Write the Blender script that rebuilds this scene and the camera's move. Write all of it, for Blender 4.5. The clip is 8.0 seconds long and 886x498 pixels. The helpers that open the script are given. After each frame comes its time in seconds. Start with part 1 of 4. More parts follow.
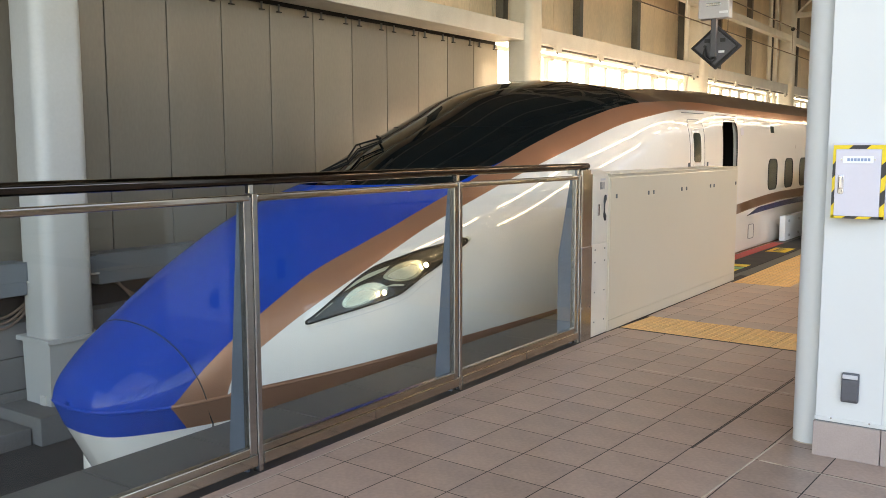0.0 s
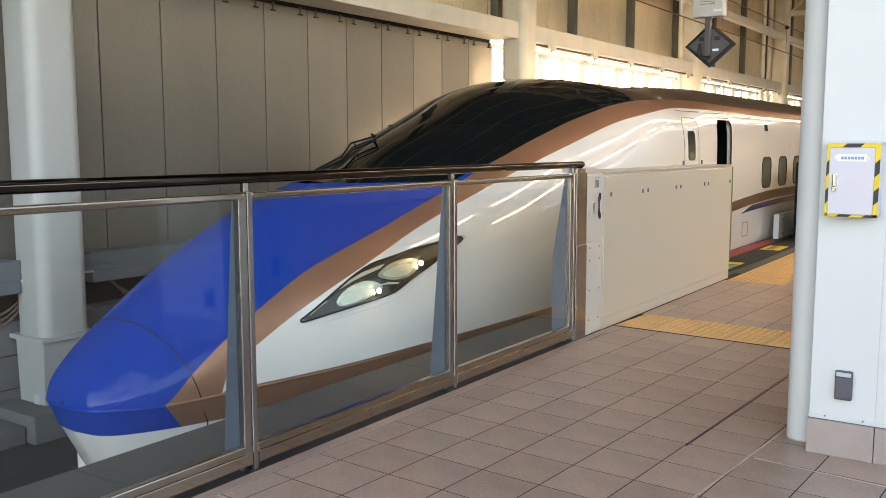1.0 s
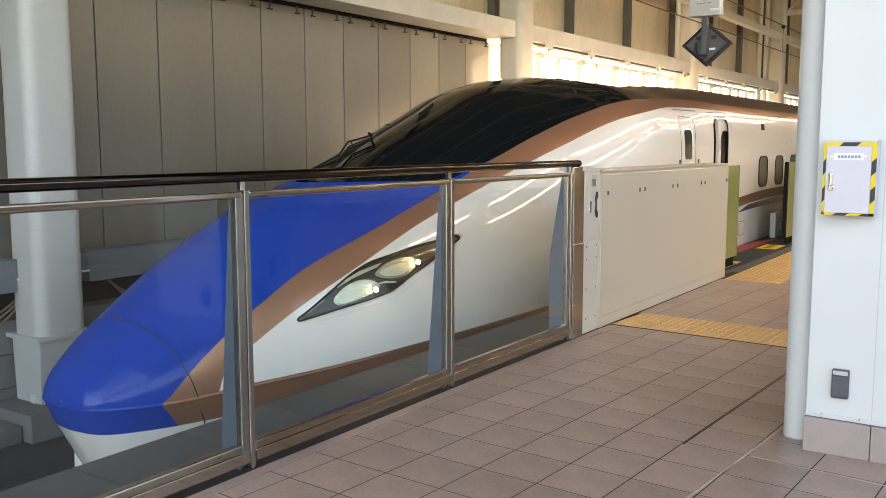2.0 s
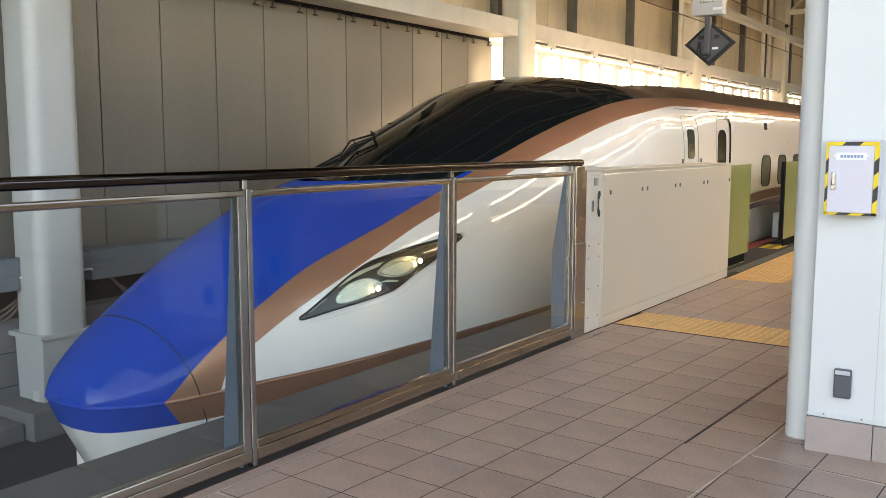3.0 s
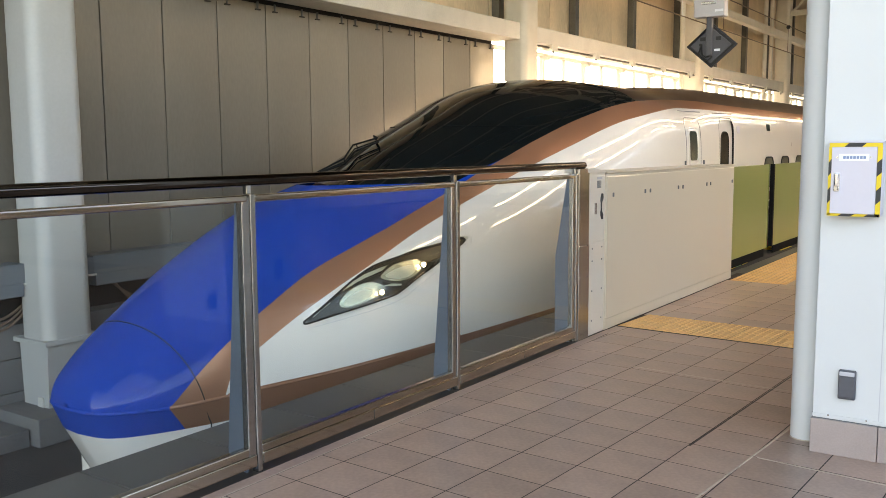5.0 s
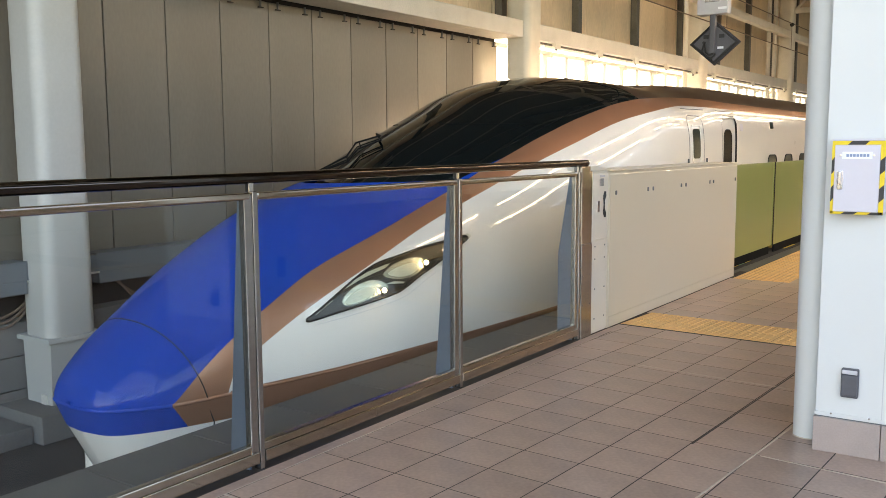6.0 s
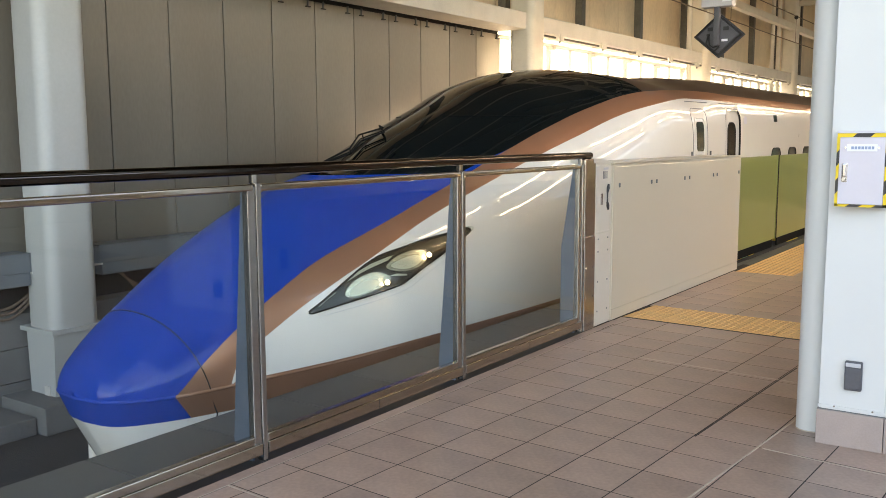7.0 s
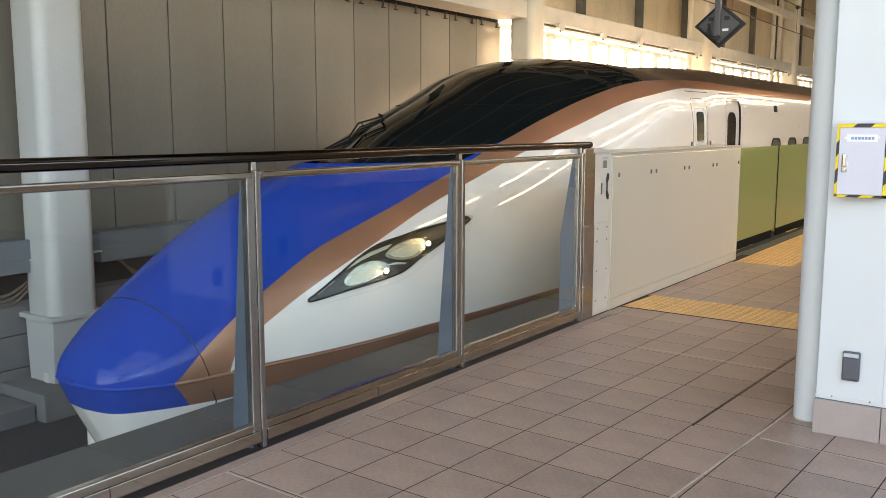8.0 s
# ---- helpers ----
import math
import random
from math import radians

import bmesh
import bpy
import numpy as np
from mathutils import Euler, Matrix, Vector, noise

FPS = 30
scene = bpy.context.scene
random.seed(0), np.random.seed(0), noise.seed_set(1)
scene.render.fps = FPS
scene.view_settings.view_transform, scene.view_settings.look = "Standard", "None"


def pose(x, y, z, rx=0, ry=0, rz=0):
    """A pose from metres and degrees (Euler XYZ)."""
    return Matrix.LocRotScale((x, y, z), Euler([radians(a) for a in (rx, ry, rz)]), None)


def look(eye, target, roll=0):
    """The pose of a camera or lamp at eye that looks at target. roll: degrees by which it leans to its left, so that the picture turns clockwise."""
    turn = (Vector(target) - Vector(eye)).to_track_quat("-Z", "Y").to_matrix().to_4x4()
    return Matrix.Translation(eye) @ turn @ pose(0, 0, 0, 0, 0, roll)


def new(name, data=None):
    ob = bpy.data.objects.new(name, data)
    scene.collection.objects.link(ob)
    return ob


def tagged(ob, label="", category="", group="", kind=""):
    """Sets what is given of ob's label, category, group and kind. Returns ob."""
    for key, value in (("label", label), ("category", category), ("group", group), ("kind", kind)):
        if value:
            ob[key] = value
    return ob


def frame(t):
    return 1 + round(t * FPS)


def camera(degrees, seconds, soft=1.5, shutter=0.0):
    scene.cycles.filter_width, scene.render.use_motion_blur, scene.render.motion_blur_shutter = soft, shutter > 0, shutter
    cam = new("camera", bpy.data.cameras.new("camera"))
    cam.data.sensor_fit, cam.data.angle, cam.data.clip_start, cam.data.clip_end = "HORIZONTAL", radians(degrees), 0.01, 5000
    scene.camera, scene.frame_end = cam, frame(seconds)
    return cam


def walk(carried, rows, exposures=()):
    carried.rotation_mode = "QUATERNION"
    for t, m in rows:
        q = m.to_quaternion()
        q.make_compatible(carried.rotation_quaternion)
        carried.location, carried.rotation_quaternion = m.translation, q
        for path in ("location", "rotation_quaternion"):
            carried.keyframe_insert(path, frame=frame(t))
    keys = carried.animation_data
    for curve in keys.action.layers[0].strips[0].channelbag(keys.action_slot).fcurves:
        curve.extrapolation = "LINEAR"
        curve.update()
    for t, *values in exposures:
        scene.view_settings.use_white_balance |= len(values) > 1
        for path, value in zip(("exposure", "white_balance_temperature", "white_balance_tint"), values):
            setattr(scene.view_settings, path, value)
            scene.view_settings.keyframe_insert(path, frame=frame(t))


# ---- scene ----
cam = camera(53.15, 8.0, soft=0.5)
EYE = (0.0, 0.0, 1.50)


def aim(dx, dy, dz, yaw, pitch, roll):
    """Camera pose: shift from EYE, degrees to the left of +y, degrees down, degrees of roll."""
    return (Matrix.Translation((EYE[0] + dx, EYE[1] + dy, EYE[2] + dz)) @ Matrix.Rotation(radians(yaw), 4, "Z")
            @ Matrix.Rotation(radians(90 - pitch), 4, "X") @ Matrix.Rotation(radians(-roll), 4, "Z"))


walk(cam, [
    (0.0, aim(0.000, 0.000, 0.000, 34.715, 6.481, 0.070)),
    (0.5, aim(0.001, -0.006, 0.000, 34.532, 6.537, 0.051)),
    (1.0, aim(-0.001, -0.002, 0.001, 34.360, 6.609, 0.054)),
    (1.5, aim(-0.003, -0.004, -0.000, 34.136, 6.668, 0.050)),
    (3.0, aim(-0.001, -0.003, -0.001, 34.309, 6.734, -0.044)),
    (3.5, aim(-0.004, -0.003, -0.001, 34.446, 6.792, -0.018)),
    (4.0, aim(0.000, -0.006, -0.001, 34.409, 6.642, 0.173)),
    (4.5, aim(0.001, -0.009, 0.002, 34.418, 6.515, 0.300)),
    (6.0, aim(0.003, -0.007, 0.002, 34.704, 6.663, 0.333)),
    (6.5, aim(0.002, -0.007, -0.002, 34.751, 6.782, 0.311)),
    (7.0, aim(-0.002, -0.006, -0.003, 34.872, 7.125, 0.224)),
    (7.5, aim(0.002, -0.004, -0.007, 34.845, 7.595, 0.105)),
    (8.0, aim(-0.002, -0.007, -0.006, 34.813, 7.825, -0.048)),
], exposures=[(0.0, 3.30, 8500, 17), (8.0, 3.30, 8500, 17)])

# ---- light: hazy bright sky through the side openings, low sun beyond the far wall ----
SUN_EL, SUN_AZ = 24.0, -52.0      # degrees; azimuth from +y towards +x
world = bpy.data.worlds.new("sky")
scene.world = world
world.use_nodes = True
nt = world.node_tree
sky = nt.nodes.new("ShaderNodeTexSky")
sky.sky_type = "NISHITA"
sky.sun_disc = False
sky.sun_elevation = radians(SUN_EL)
sky.sun_rotation = radians(SUN_AZ)
sky.dust_density = 1.6
bg = nt.nodes["Background"]
bg.inputs["Strength"].default_value = 0.15
nt.links.new(sky.outputs[0], bg.inputs["Color"])
sun = new("sun", bpy.data.lights.new("sun", "SUN"))
sun.data.energy = 4.0
sun.data.angle = radians(0.6)
sun.data.color = (1.0, 0.90, 0.74)
d = Vector((math.sin(radians(SUN_AZ)) * math.cos(radians(SUN_EL)), math.cos(radians(SUN_AZ)) * math.cos(radians(SUN_EL)), math.sin(radians(SUN_EL))))
sun.matrix_world = look(d * 50, (0, 0, 0))


# ---- materials ----
def mat(name, col, rough=0.5, metal=0.0, var=0.12, scale=3.0, fine=60.0, bump=0.0, coat=0.0, spec=0.5, grain=(1, 1, 1), piece=0.0, dirt=None, emit=0.0, flake=0.0):
    """A painted, metal, stone or ground surface: base colour with broad stains and fine grain, relief and uneven gloss."""
    m = bpy.data.materials.new(name)
    m.use_nodes = True
    t, b = m.node_tree, m.node_tree.nodes["Principled BSDF"]
    n, l = t.nodes.new, t.links.new
    co = n("ShaderNodeTexCoord")
    mp = n("ShaderNodeMapping")
    mp.inputs["Scale"].default_value = grain
    l(co.outputs["Object"], mp.inputs["Vector"])
    big = n("ShaderNodeTexNoise")
    big.inputs["Scale"].default_value, big.inputs["Detail"].default_value = scale, 6
    small = n("ShaderNodeTexNoise")
    small.inputs["Scale"].default_value, small.inputs["Detail"].default_value = fine, 4
    l(mp.outputs[0], big.inputs["Vector"])
    l(mp.outputs[0], small.inputs["Vector"])
    mix = n("ShaderNodeMath")
    mix.operation = "MULTIPLY_ADD"
    mix.inputs[1].default_value = 0.6
    l(big.outputs["Fac"], mix.inputs[0])
    half = n("ShaderNodeMath")
    half.operation = "MULTIPLY"
    half.inputs[1].default_value = 0.4
    l(small.outputs["Fac"], half.inputs[0])
    l(half.outputs[0], mix.inputs[2])
    last = mix.outputs[0]
    if piece:
        oi = n("ShaderNodeObjectInfo")
        isl = n("ShaderNodeNewGeometry")
        add = n("ShaderNodeMath")
        add.operation = "ADD"
        l(oi.outputs["Random"], add.inputs[0])
        l(isl.outputs["Random Per Island"], add.inputs[1])
        fr = n("ShaderNodeMath")
        fr.operation = "FRACT"
        l(add.outputs[0], fr.inputs[0])
        ma = n("ShaderNodeMath")
        ma.operation = "MULTIPLY_ADD"
        ma.inputs[1].default_value = piece
        l(fr.outputs[0], ma.inputs[0])
        l(last, ma.inputs[2])
        sub = n("ShaderNodeMath")
        sub.operation = "SUBTRACT"
        sub.inputs[1].default_value = piece / 2
        l(ma.outputs[0], sub.inputs[0])
        last = sub.outputs[0]
    ramp = n("ShaderNodeValToRGB")
    lo = [max(0.0, c * (1 - var * 2)) for c in col] if dirt is None else dirt
    hi = [min(1.0, c * (1 + var)) for c in col]
    ramp.color_ramp.elements[0].position, ramp.color_ramp.elements[0].color = 0.25, (*lo, 1)
    ramp.color_ramp.elements[1].position, ramp.color_ramp.elements[1].color = 0.75, (*hi, 1)
    l(last, ramp.inputs[0])
    l(ramp.outputs[0], b.inputs["Base Color"])
    rr = n("ShaderNodeMapRange")
    rr.inputs["To Min"].default_value, rr.inputs["To Max"].default_value = rough * 0.8, min(1.0, rough * 1.25)
    l(big.outputs["Fac"], rr.inputs["Value"])
    l(rr.outputs[0], b.inputs["Roughness"])
    b.inputs["Metallic"].default_value = metal
    b.inputs["Specular IOR Level"].default_value = spec
    b.inputs["Coat Weight"].default_value = coat
    b.inputs["Coat Roughness"].default_value = 0.03
    if bump:
        bp = n("ShaderNodeBump")
        bp.inputs["Strength"].default_value, bp.inputs["Distance"].default_value = bump, 0.004
        l(mix.outputs[0], bp.inputs["Height"])
        l(bp.outputs[0], b.inputs["Normal"])
    if emit:
        l(ramp.outputs[0], b.inputs["Emission Color"])
        b.inputs["Emission Strength"].default_value = emit
    return m


def glass_mat(name, col, rough=0.0, ior=1.45):
    m = bpy.data.materials.new(name)
    m.use_nodes = True
    b = m.node_tree.nodes["Principled BSDF"]
    b.inputs["Base Color"].default_value = (*col, 1)
    b.inputs["Transmission Weight"].default_value = 1.0
    b.inputs["Roughness"].default_value = rough
    b.inputs["IOR"].default_value = ior
    return m


def pane_mat(name, tint, f0=0.03):
    """A thin flat pane: clear with a mirror reflection that grows at grazing angles."""
    m = bpy.data.materials.new(name)
    m.use_nodes = True
    t = m.node_tree
    t.nodes.remove(t.nodes["Principled BSDF"])
    tr = t.nodes.new("ShaderNodeBsdfTransparent")
    tr.inputs[0].default_value = (*tint, 1)
    gl = t.nodes.new("ShaderNodeBsdfGlossy")
    gl.inputs["Roughness"].default_value = 0.0
    fr = t.nodes.new("ShaderNodeLayerWeight")
    fr.inputs["Blend"].default_value = 0.5
    pw = t.nodes.new("ShaderNodeMath")
    pw.operation = "POWER"
    pw.inputs[1].default_value = 4.5
    t.links.new(fr.outputs["Facing"], pw.inputs[0])
    ad = t.nodes.new("ShaderNodeMath")
    ad.operation = "MULTIPLY_ADD"
    ad.inputs[1].default_value, ad.inputs[2].default_value = 0.9, f0
    t.links.new(pw.outputs[0], ad.inputs[0])
    mx = t.nodes.new("ShaderNodeMixShader")
    t.links.new(ad.outputs[0], mx.inputs[0])
    t.links.new(tr.outputs[0], mx.inputs[1])
    t.links.new(gl.outputs[0], mx.inputs[2])
    t.links.new(mx.outputs[0], t.nodes["Material Output"].inputs["Surface"])
    return m


def glow(name, col, strength):
    m = bpy.data.materials.new(name)
    m.use_nodes = True
    b = m.node_tree.nodes["Principled BSDF"]
    b.inputs["Base Color"].default_value = (*col, 1)
    b.inputs["Emission Color"].default_value = (*col, 1)
    b.inputs["Emission Strength"].default_value = strength
    return m


M_BLUE = mat("blue_enamel", (0.001, 0.047, 0.335), 0.35, var=0.04, scale=1.5, coat=0.35, spec=0.0)
M_COPPER = mat("copper_paint", (0.46, 0.222, 0.134), 0.32, metal=0.55, var=0.07, scale=2, fine=400, coat=0.8)
M_WHITE = mat("pearl_white_paint", (0.82, 0.78, 0.725), 0.30, var=0.02, scale=1.2, coat=1.0, spec=0.25)
M_ROOF = mat("brown_roof_paint", (0.075, 0.045, 0.032), 0.35, metal=0.2, var=0.2, scale=2, coat=0.5)
M_BLACK = mat("black_gloss", (0.006, 0.006, 0.007), 0.06, var=0.1, coat=1.0)
M_SCREEN = mat("dark_screen_glass", (0.004, 0.007, 0.008), 0.03, var=0.1, coat=0.0, spec=0.35)
M_FRAME = mat("dark_grey_seal", (0.010, 0.010, 0.010), 0.9, spec=0.1)
M_RUBBER = mat("black_rubber", (0.012, 0.012, 0.012), 0.6)
M_DARK = mat("dark_underframe", (0.03, 0.03, 0.03), 0.7)
M_STEEL = mat("brushed_steel", (0.42, 0.41, 0.395), 0.22, metal=1.0, var=0.08, scale=2, fine=200, grain=(30, 1, 30))
M_MIRROR = mat("polished_steel", (0.60, 0.57, 0.53), 0.08, metal=1.0, var=0.05)
M_TUBE = mat("polished_handrail", (0.075, 0.065, 0.058), 0.08, metal=1.0, var=0.12, scale=4, grain=(6, 0.5, 6))
M_BEAD = mat("warm_polished_bead", (0.46, 0.41, 0.35), 0.14, metal=1.0, var=0.12, scale=4, grain=(6, 0.5, 6))
M_FIN = mat("satin_steel_plate", (0.15, 0.20, 0.27), 0.45, metal=0.7, var=0.1)
M_PANE = pane_mat("fence_glass", (0.965, 0.98, 0.97))
M_WINDOW = mat("tinted_window", (0.040, 0.060, 0.050), 0.03, var=0.4, scale=2.5, coat=0.6, spec=0.5)
M_DOORGLASS = mat("dark_door_glass", (0.006, 0.006, 0.006), 0.2, var=0.2, spec=0.15)
M_GATE = mat("cream_steel", (0.635, 0.575, 0.46), 0.35, var=0.03, scale=0.8, fine=300, coat=0.2)
M_CABINET = mat("pale_grey_steel", (0.68, 0.64, 0.56), 0.35, var=0.03)
M_LEAF = mat("moss_green_panel", (0.235, 0.275, 0.085), 0.35, var=0.05, scale=0.7, coat=0.3)
M_TILE = mat("brown_floor_tile", (0.43, 0.296, 0.232), 0.33, var=0.20, scale=3.1, fine=45, bump=0.2, piece=0.15)
M_JOINT = mat("tile_joint", (0.042, 0.031, 0.026), 0.8, var=0.2)
M_PALEJOINT = mat("pale_joint_filler", (0.54, 0.46, 0.37), 0.7, var=0.2, fine=30)
M_KERB = mat("dark_grey_stone", (0.105, 0.107, 0.10), 0.6, var=0.18, scale=4, fine=160, bump=0.2, piece=0.2)
M_TACT = mat("yellow_tactile", (0.76, 0.46, 0.19), 0.55, var=0.10, scale=4, fine=90, piece=0.2)
M_PILLAR = mat("white_steel_panel", (0.60, 0.615, 0.62), 0.40, var=0.02, scale=0.8, fine=200)
M_SKIRT = mat("mauve_stone", (0.36, 0.29, 0.27), 0.35, var=0.10, scale=5, fine=120)
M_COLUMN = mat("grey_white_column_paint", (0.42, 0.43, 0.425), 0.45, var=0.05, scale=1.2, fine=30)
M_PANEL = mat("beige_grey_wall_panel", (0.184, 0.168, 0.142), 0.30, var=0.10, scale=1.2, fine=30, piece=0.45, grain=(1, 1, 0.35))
# near-black for the painted shadow under the fence and one dark joint
M_STRIP = mat("rail_shadow_and_dark_joint", (0.030, 0.025, 0.022), 0.6, var=0.2)
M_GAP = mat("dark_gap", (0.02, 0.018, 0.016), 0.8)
M_GALV = mat("galvanised_steel", (0.66, 0.645, 0.60), 0.42, metal=0.2, var=0.10, scale=3, fine=40)
# tan base colour holds the warm light on the metal sheets
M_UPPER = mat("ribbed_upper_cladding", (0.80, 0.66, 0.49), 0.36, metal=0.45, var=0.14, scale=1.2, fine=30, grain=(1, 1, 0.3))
M_STUD = mat("dark_galvanised_stud", (0.11, 0.11, 0.105), 0.35, metal=0.6, var=0.2, scale=3, fine=30)
M_TRAY = mat("blue_grey_duct_paint", (0.125, 0.145, 0.16), 0.5, var=0.08)
M_CONC = mat("stained_concrete", (0.16, 0.16, 0.157), 0.85, var=0.22, scale=2, fine=40, bump=0.4)
M_BED = mat("dark_track_slab", (0.038, 0.038, 0.039), 0.9, var=0.35, scale=3, fine=50, bump=0.6)
M_RAIL = mat("rusty_rail", (0.16, 0.10, 0.07), 0.5, metal=0.7, var=0.3)
M_CABLE = mat("brown_cable", (0.16, 0.11, 0.08), 0.6)
M_CEIL = mat("roof_deck", (0.20, 0.185, 0.16), 0.6, var=0.12)
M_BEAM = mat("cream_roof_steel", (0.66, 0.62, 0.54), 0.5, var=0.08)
M_SIGNCOVER = mat("slate_sign_cover", (0.085, 0.085, 0.10), 0.45, var=0.12)
M_SIGNBACK = mat("charcoal_sign_back", (0.032, 0.032, 0.042), 0.45, var=0.15)
M_SIGNGREY = mat("grey_metal_case", (0.50, 0.50, 0.53), 0.45, var=0.05)
M_YELLOW = mat("yellow_tape", (0.80, 0.56, 0.02), 0.5, var=0.05)
M_BLACKTAPE = mat("black_tape", (0.02, 0.02, 0.022), 0.5)
M_BOXLID = mat("lilac_white_box", (0.58, 0.555, 0.62), 0.4, var=0.02)
M_LABEL = mat("white_label", (0.80, 0.82, 0.86), 0.4, var=0.02)
M_INK = mat("blue_ink", (0.20, 0.27, 0.42), 0.6)
M_CHROME = mat("chrome", (0.75, 0.75, 0.76), 0.12, metal=1.0)
M_OUTLET = mat("grey_outlet_cover", (0.12, 0.13, 0.14), 0.45, var=0.06)
M_RED = mat("red_platform_edge", (0.45, 0.045, 0.045), 0.55, var=0.12)
M_MAT = mat("black_edge_mat", (0.022, 0.024, 0.028), 0.75, var=0.15)
M_GREEN = mat("green_sticker", (0.15, 0.42, 0.20), 0.5)
M_STRIPE = mat("navy_stripe_paint", (0.012, 0.025, 0.16), 0.25, coat=1.0, var=0.05)
M_BRONZE = mat("bronze_stripe_paint", (0.25, 0.12, 0.065), 0.3, metal=0.35, coat=0.8, var=0.06)
M_HOUSING = mat("lamp_housing", (0.018, 0.017, 0.011), 0.30, metal=0.0, var=0.2)
M_REFLECT = mat("lamp_reflector", (0.84, 0.80, 0.60), 0.24, metal=0.55, var=0.35, scale=9, bump=0.1, grain=(1, 0.35, 1.6))
# paler lamp tone: lit gradient and streaks put into the colour
M_LAMPLIT = mat("lamp_lit_patch", (0.66, 0.66, 0.54), 0.30, metal=0.35, var=0.12, scale=7, grain=(1, 0.4, 1.6))
M_BRASS = mat("lamp_brass", (0.62, 0.42, 0.22), 0.25, metal=1.0, var=0.1)
M_BULB = glow("headlamp_bulb", (1.0, 0.80, 0.55), 13.0)
M_COVER = pane_mat("headlamp_cover", (0.92, 0.94, 0.90), 0.02)
M_TUBELAMP = glow("fluorescent_tube", (1.0, 0.84, 0.62), 5.6)
M_LAMPBODY = mat("lamp_body_white", (0.7, 0.7, 0.68), 0.4)
# near-black so that the unlit interior's shade sits in the colour
M_INTERIOR = mat("vestibule_shade", (0.018, 0.017, 0.017), 0.5)
M_OUTPANE = pane_mat("far_wall_glass", (0.97, 0.97, 0.95))


# ---- mesh helpers ----
def add_box(bm, x0, x1, y0, y1, z0, z1, rot=None):
    vs = [bm.verts.new((x, y, z)) for x in (x0, x1) for y in (y0, y1) for z in (z0, z1)]
    for q in ((0, 1, 3, 2), (4, 6, 7, 5), (0, 4, 5, 1), (2, 3, 7, 6), (0, 2, 6, 4), (1, 5, 7, 3)):
        bm.faces.new([vs[i] for i in q])
    if rot is not None:
        bmesh.ops.transform(bm, matrix=rot, verts=vs)
    return vs


def boxm(x0, x1, y0, y1, z0, z1, bevel=0.0, seg=2):
    bm = bmesh.new()
    add_box(bm, x0, x1, y0, y1, z0, z1)
    if bevel:
        bmesh.ops.bevel(bm, geom=bm.edges[:], offset=bevel, segments=seg, affect="EDGES", profile=0.5)
    return bm


def add_tube(bm, pts, r, sides=10, cap=True):
    rings = []
    pts = [Vector(p) for p in pts]
    for i, p in enumerate(pts):
        d = (pts[min(i + 1, len(pts) - 1)] - pts[max(i - 1, 0)]).normalized()
        a = d.orthogonal().normalized() if i == 0 else (prev - d * prev.dot(d)).normalized()
        prev = a
        b = d.cross(a)
        rad = r[i] if isinstance(r, (list, tuple)) else r
        rings.append([bm.verts.new(p + (a * math.cos(2 * math.pi * k / sides) + b * math.sin(2 * math.pi * k / sides)) * rad) for k in range(sides)])
    for u, v in zip(rings, rings[1:]):
        for k in range(sides):
            bm.faces.new((u[k], u[(k + 1) % sides], v[(k + 1) % sides], v[k]))
    if cap:
        bm.faces.new(rings[0][::-1])
        bm.faces.new(rings[-1])


def tube(pts, r, sides=10):
    bm = bmesh.new()
    add_tube(bm, pts, r, sides)
    return bm


def prism(pts, axis, a, b, bevel=0.0):
    """A flat outline of 2D points pushed from a to b along an axis ('x': points are y,z; 'y': x,z; 'z': x,y)."""
    bm = bmesh.new()
    put = {"x": lambda p, h: (h, p[0], p[1]), "y": lambda p, h: (p[0], h, p[1]), "z": lambda p, h: (p[0], p[1], h)}[axis]
    lo = [bm.verts.new(put(p, a)) for p in pts]
    hi = [bm.verts.new(put(p, b)) for p in pts]
    bm.faces.new(lo)
    bm.faces.new(hi[::-1])
    for i in range(len(pts)):
        j = (i + 1) % len(pts)
        bm.faces.new((lo[i], hi[i], hi[j], lo[j]))
    bmesh.ops.recalc_face_normals(bm, faces=bm.faces[:])
    if bevel:
        bmesh.ops.bevel(bm, geom=bm.edges[:], offset=bevel, segments=2, affect="EDGES")
    return bm


def rounded(x0, x1, y0, y1, r, n=5):
    out = []
    for cx, cy, a in ((x1 - r, y1 - r, 0), (x0 + r, y1 - r, 90), (x0 + r, y0 + r, 180), (x1 - r, y0 + r, 270)):
        out += [(cx + r * math.cos(radians(a + 90 * k / n)), cy + r * math.sin(radians(a + 90 * k / n))) for k in range(n + 1)]
    return out


def mesh_of(name, bm, material, smooth=False):
    me = bpy.data.meshes.new(name)
    bmesh.ops.recalc_face_normals(bm, faces=bm.faces[:])
    bm.to_mesh(me)
    bm.free()
    me.materials.append(material)
    if smooth:
        for p in me.polygons:
            p.use_smooth = True
        me.set_sharp_from_angle(angle=radians(40))
    return me


def part(name, bm, material, parent, label="", smooth=False):
    ob = new(name, mesh_of(name, bm, material, smooth))
    ob.parent = parent
    if parent.data is None:
        ob.matrix_parent_inverse = Matrix.Translation(-parent.location)
    return tagged(ob, label)


def thing(name, label, category, group="", at=(0, 0, 0)):
    ob = new(name)
    ob.location = at
    ob.empty_display_size = 0.2
    return tagged(ob, label, category, group)


def solid(name, bm, material, label, category, group="", kind="", smooth=False):
    return tagged(new(name, mesh_of(name, bm, material, smooth)), label, category, group, kind)


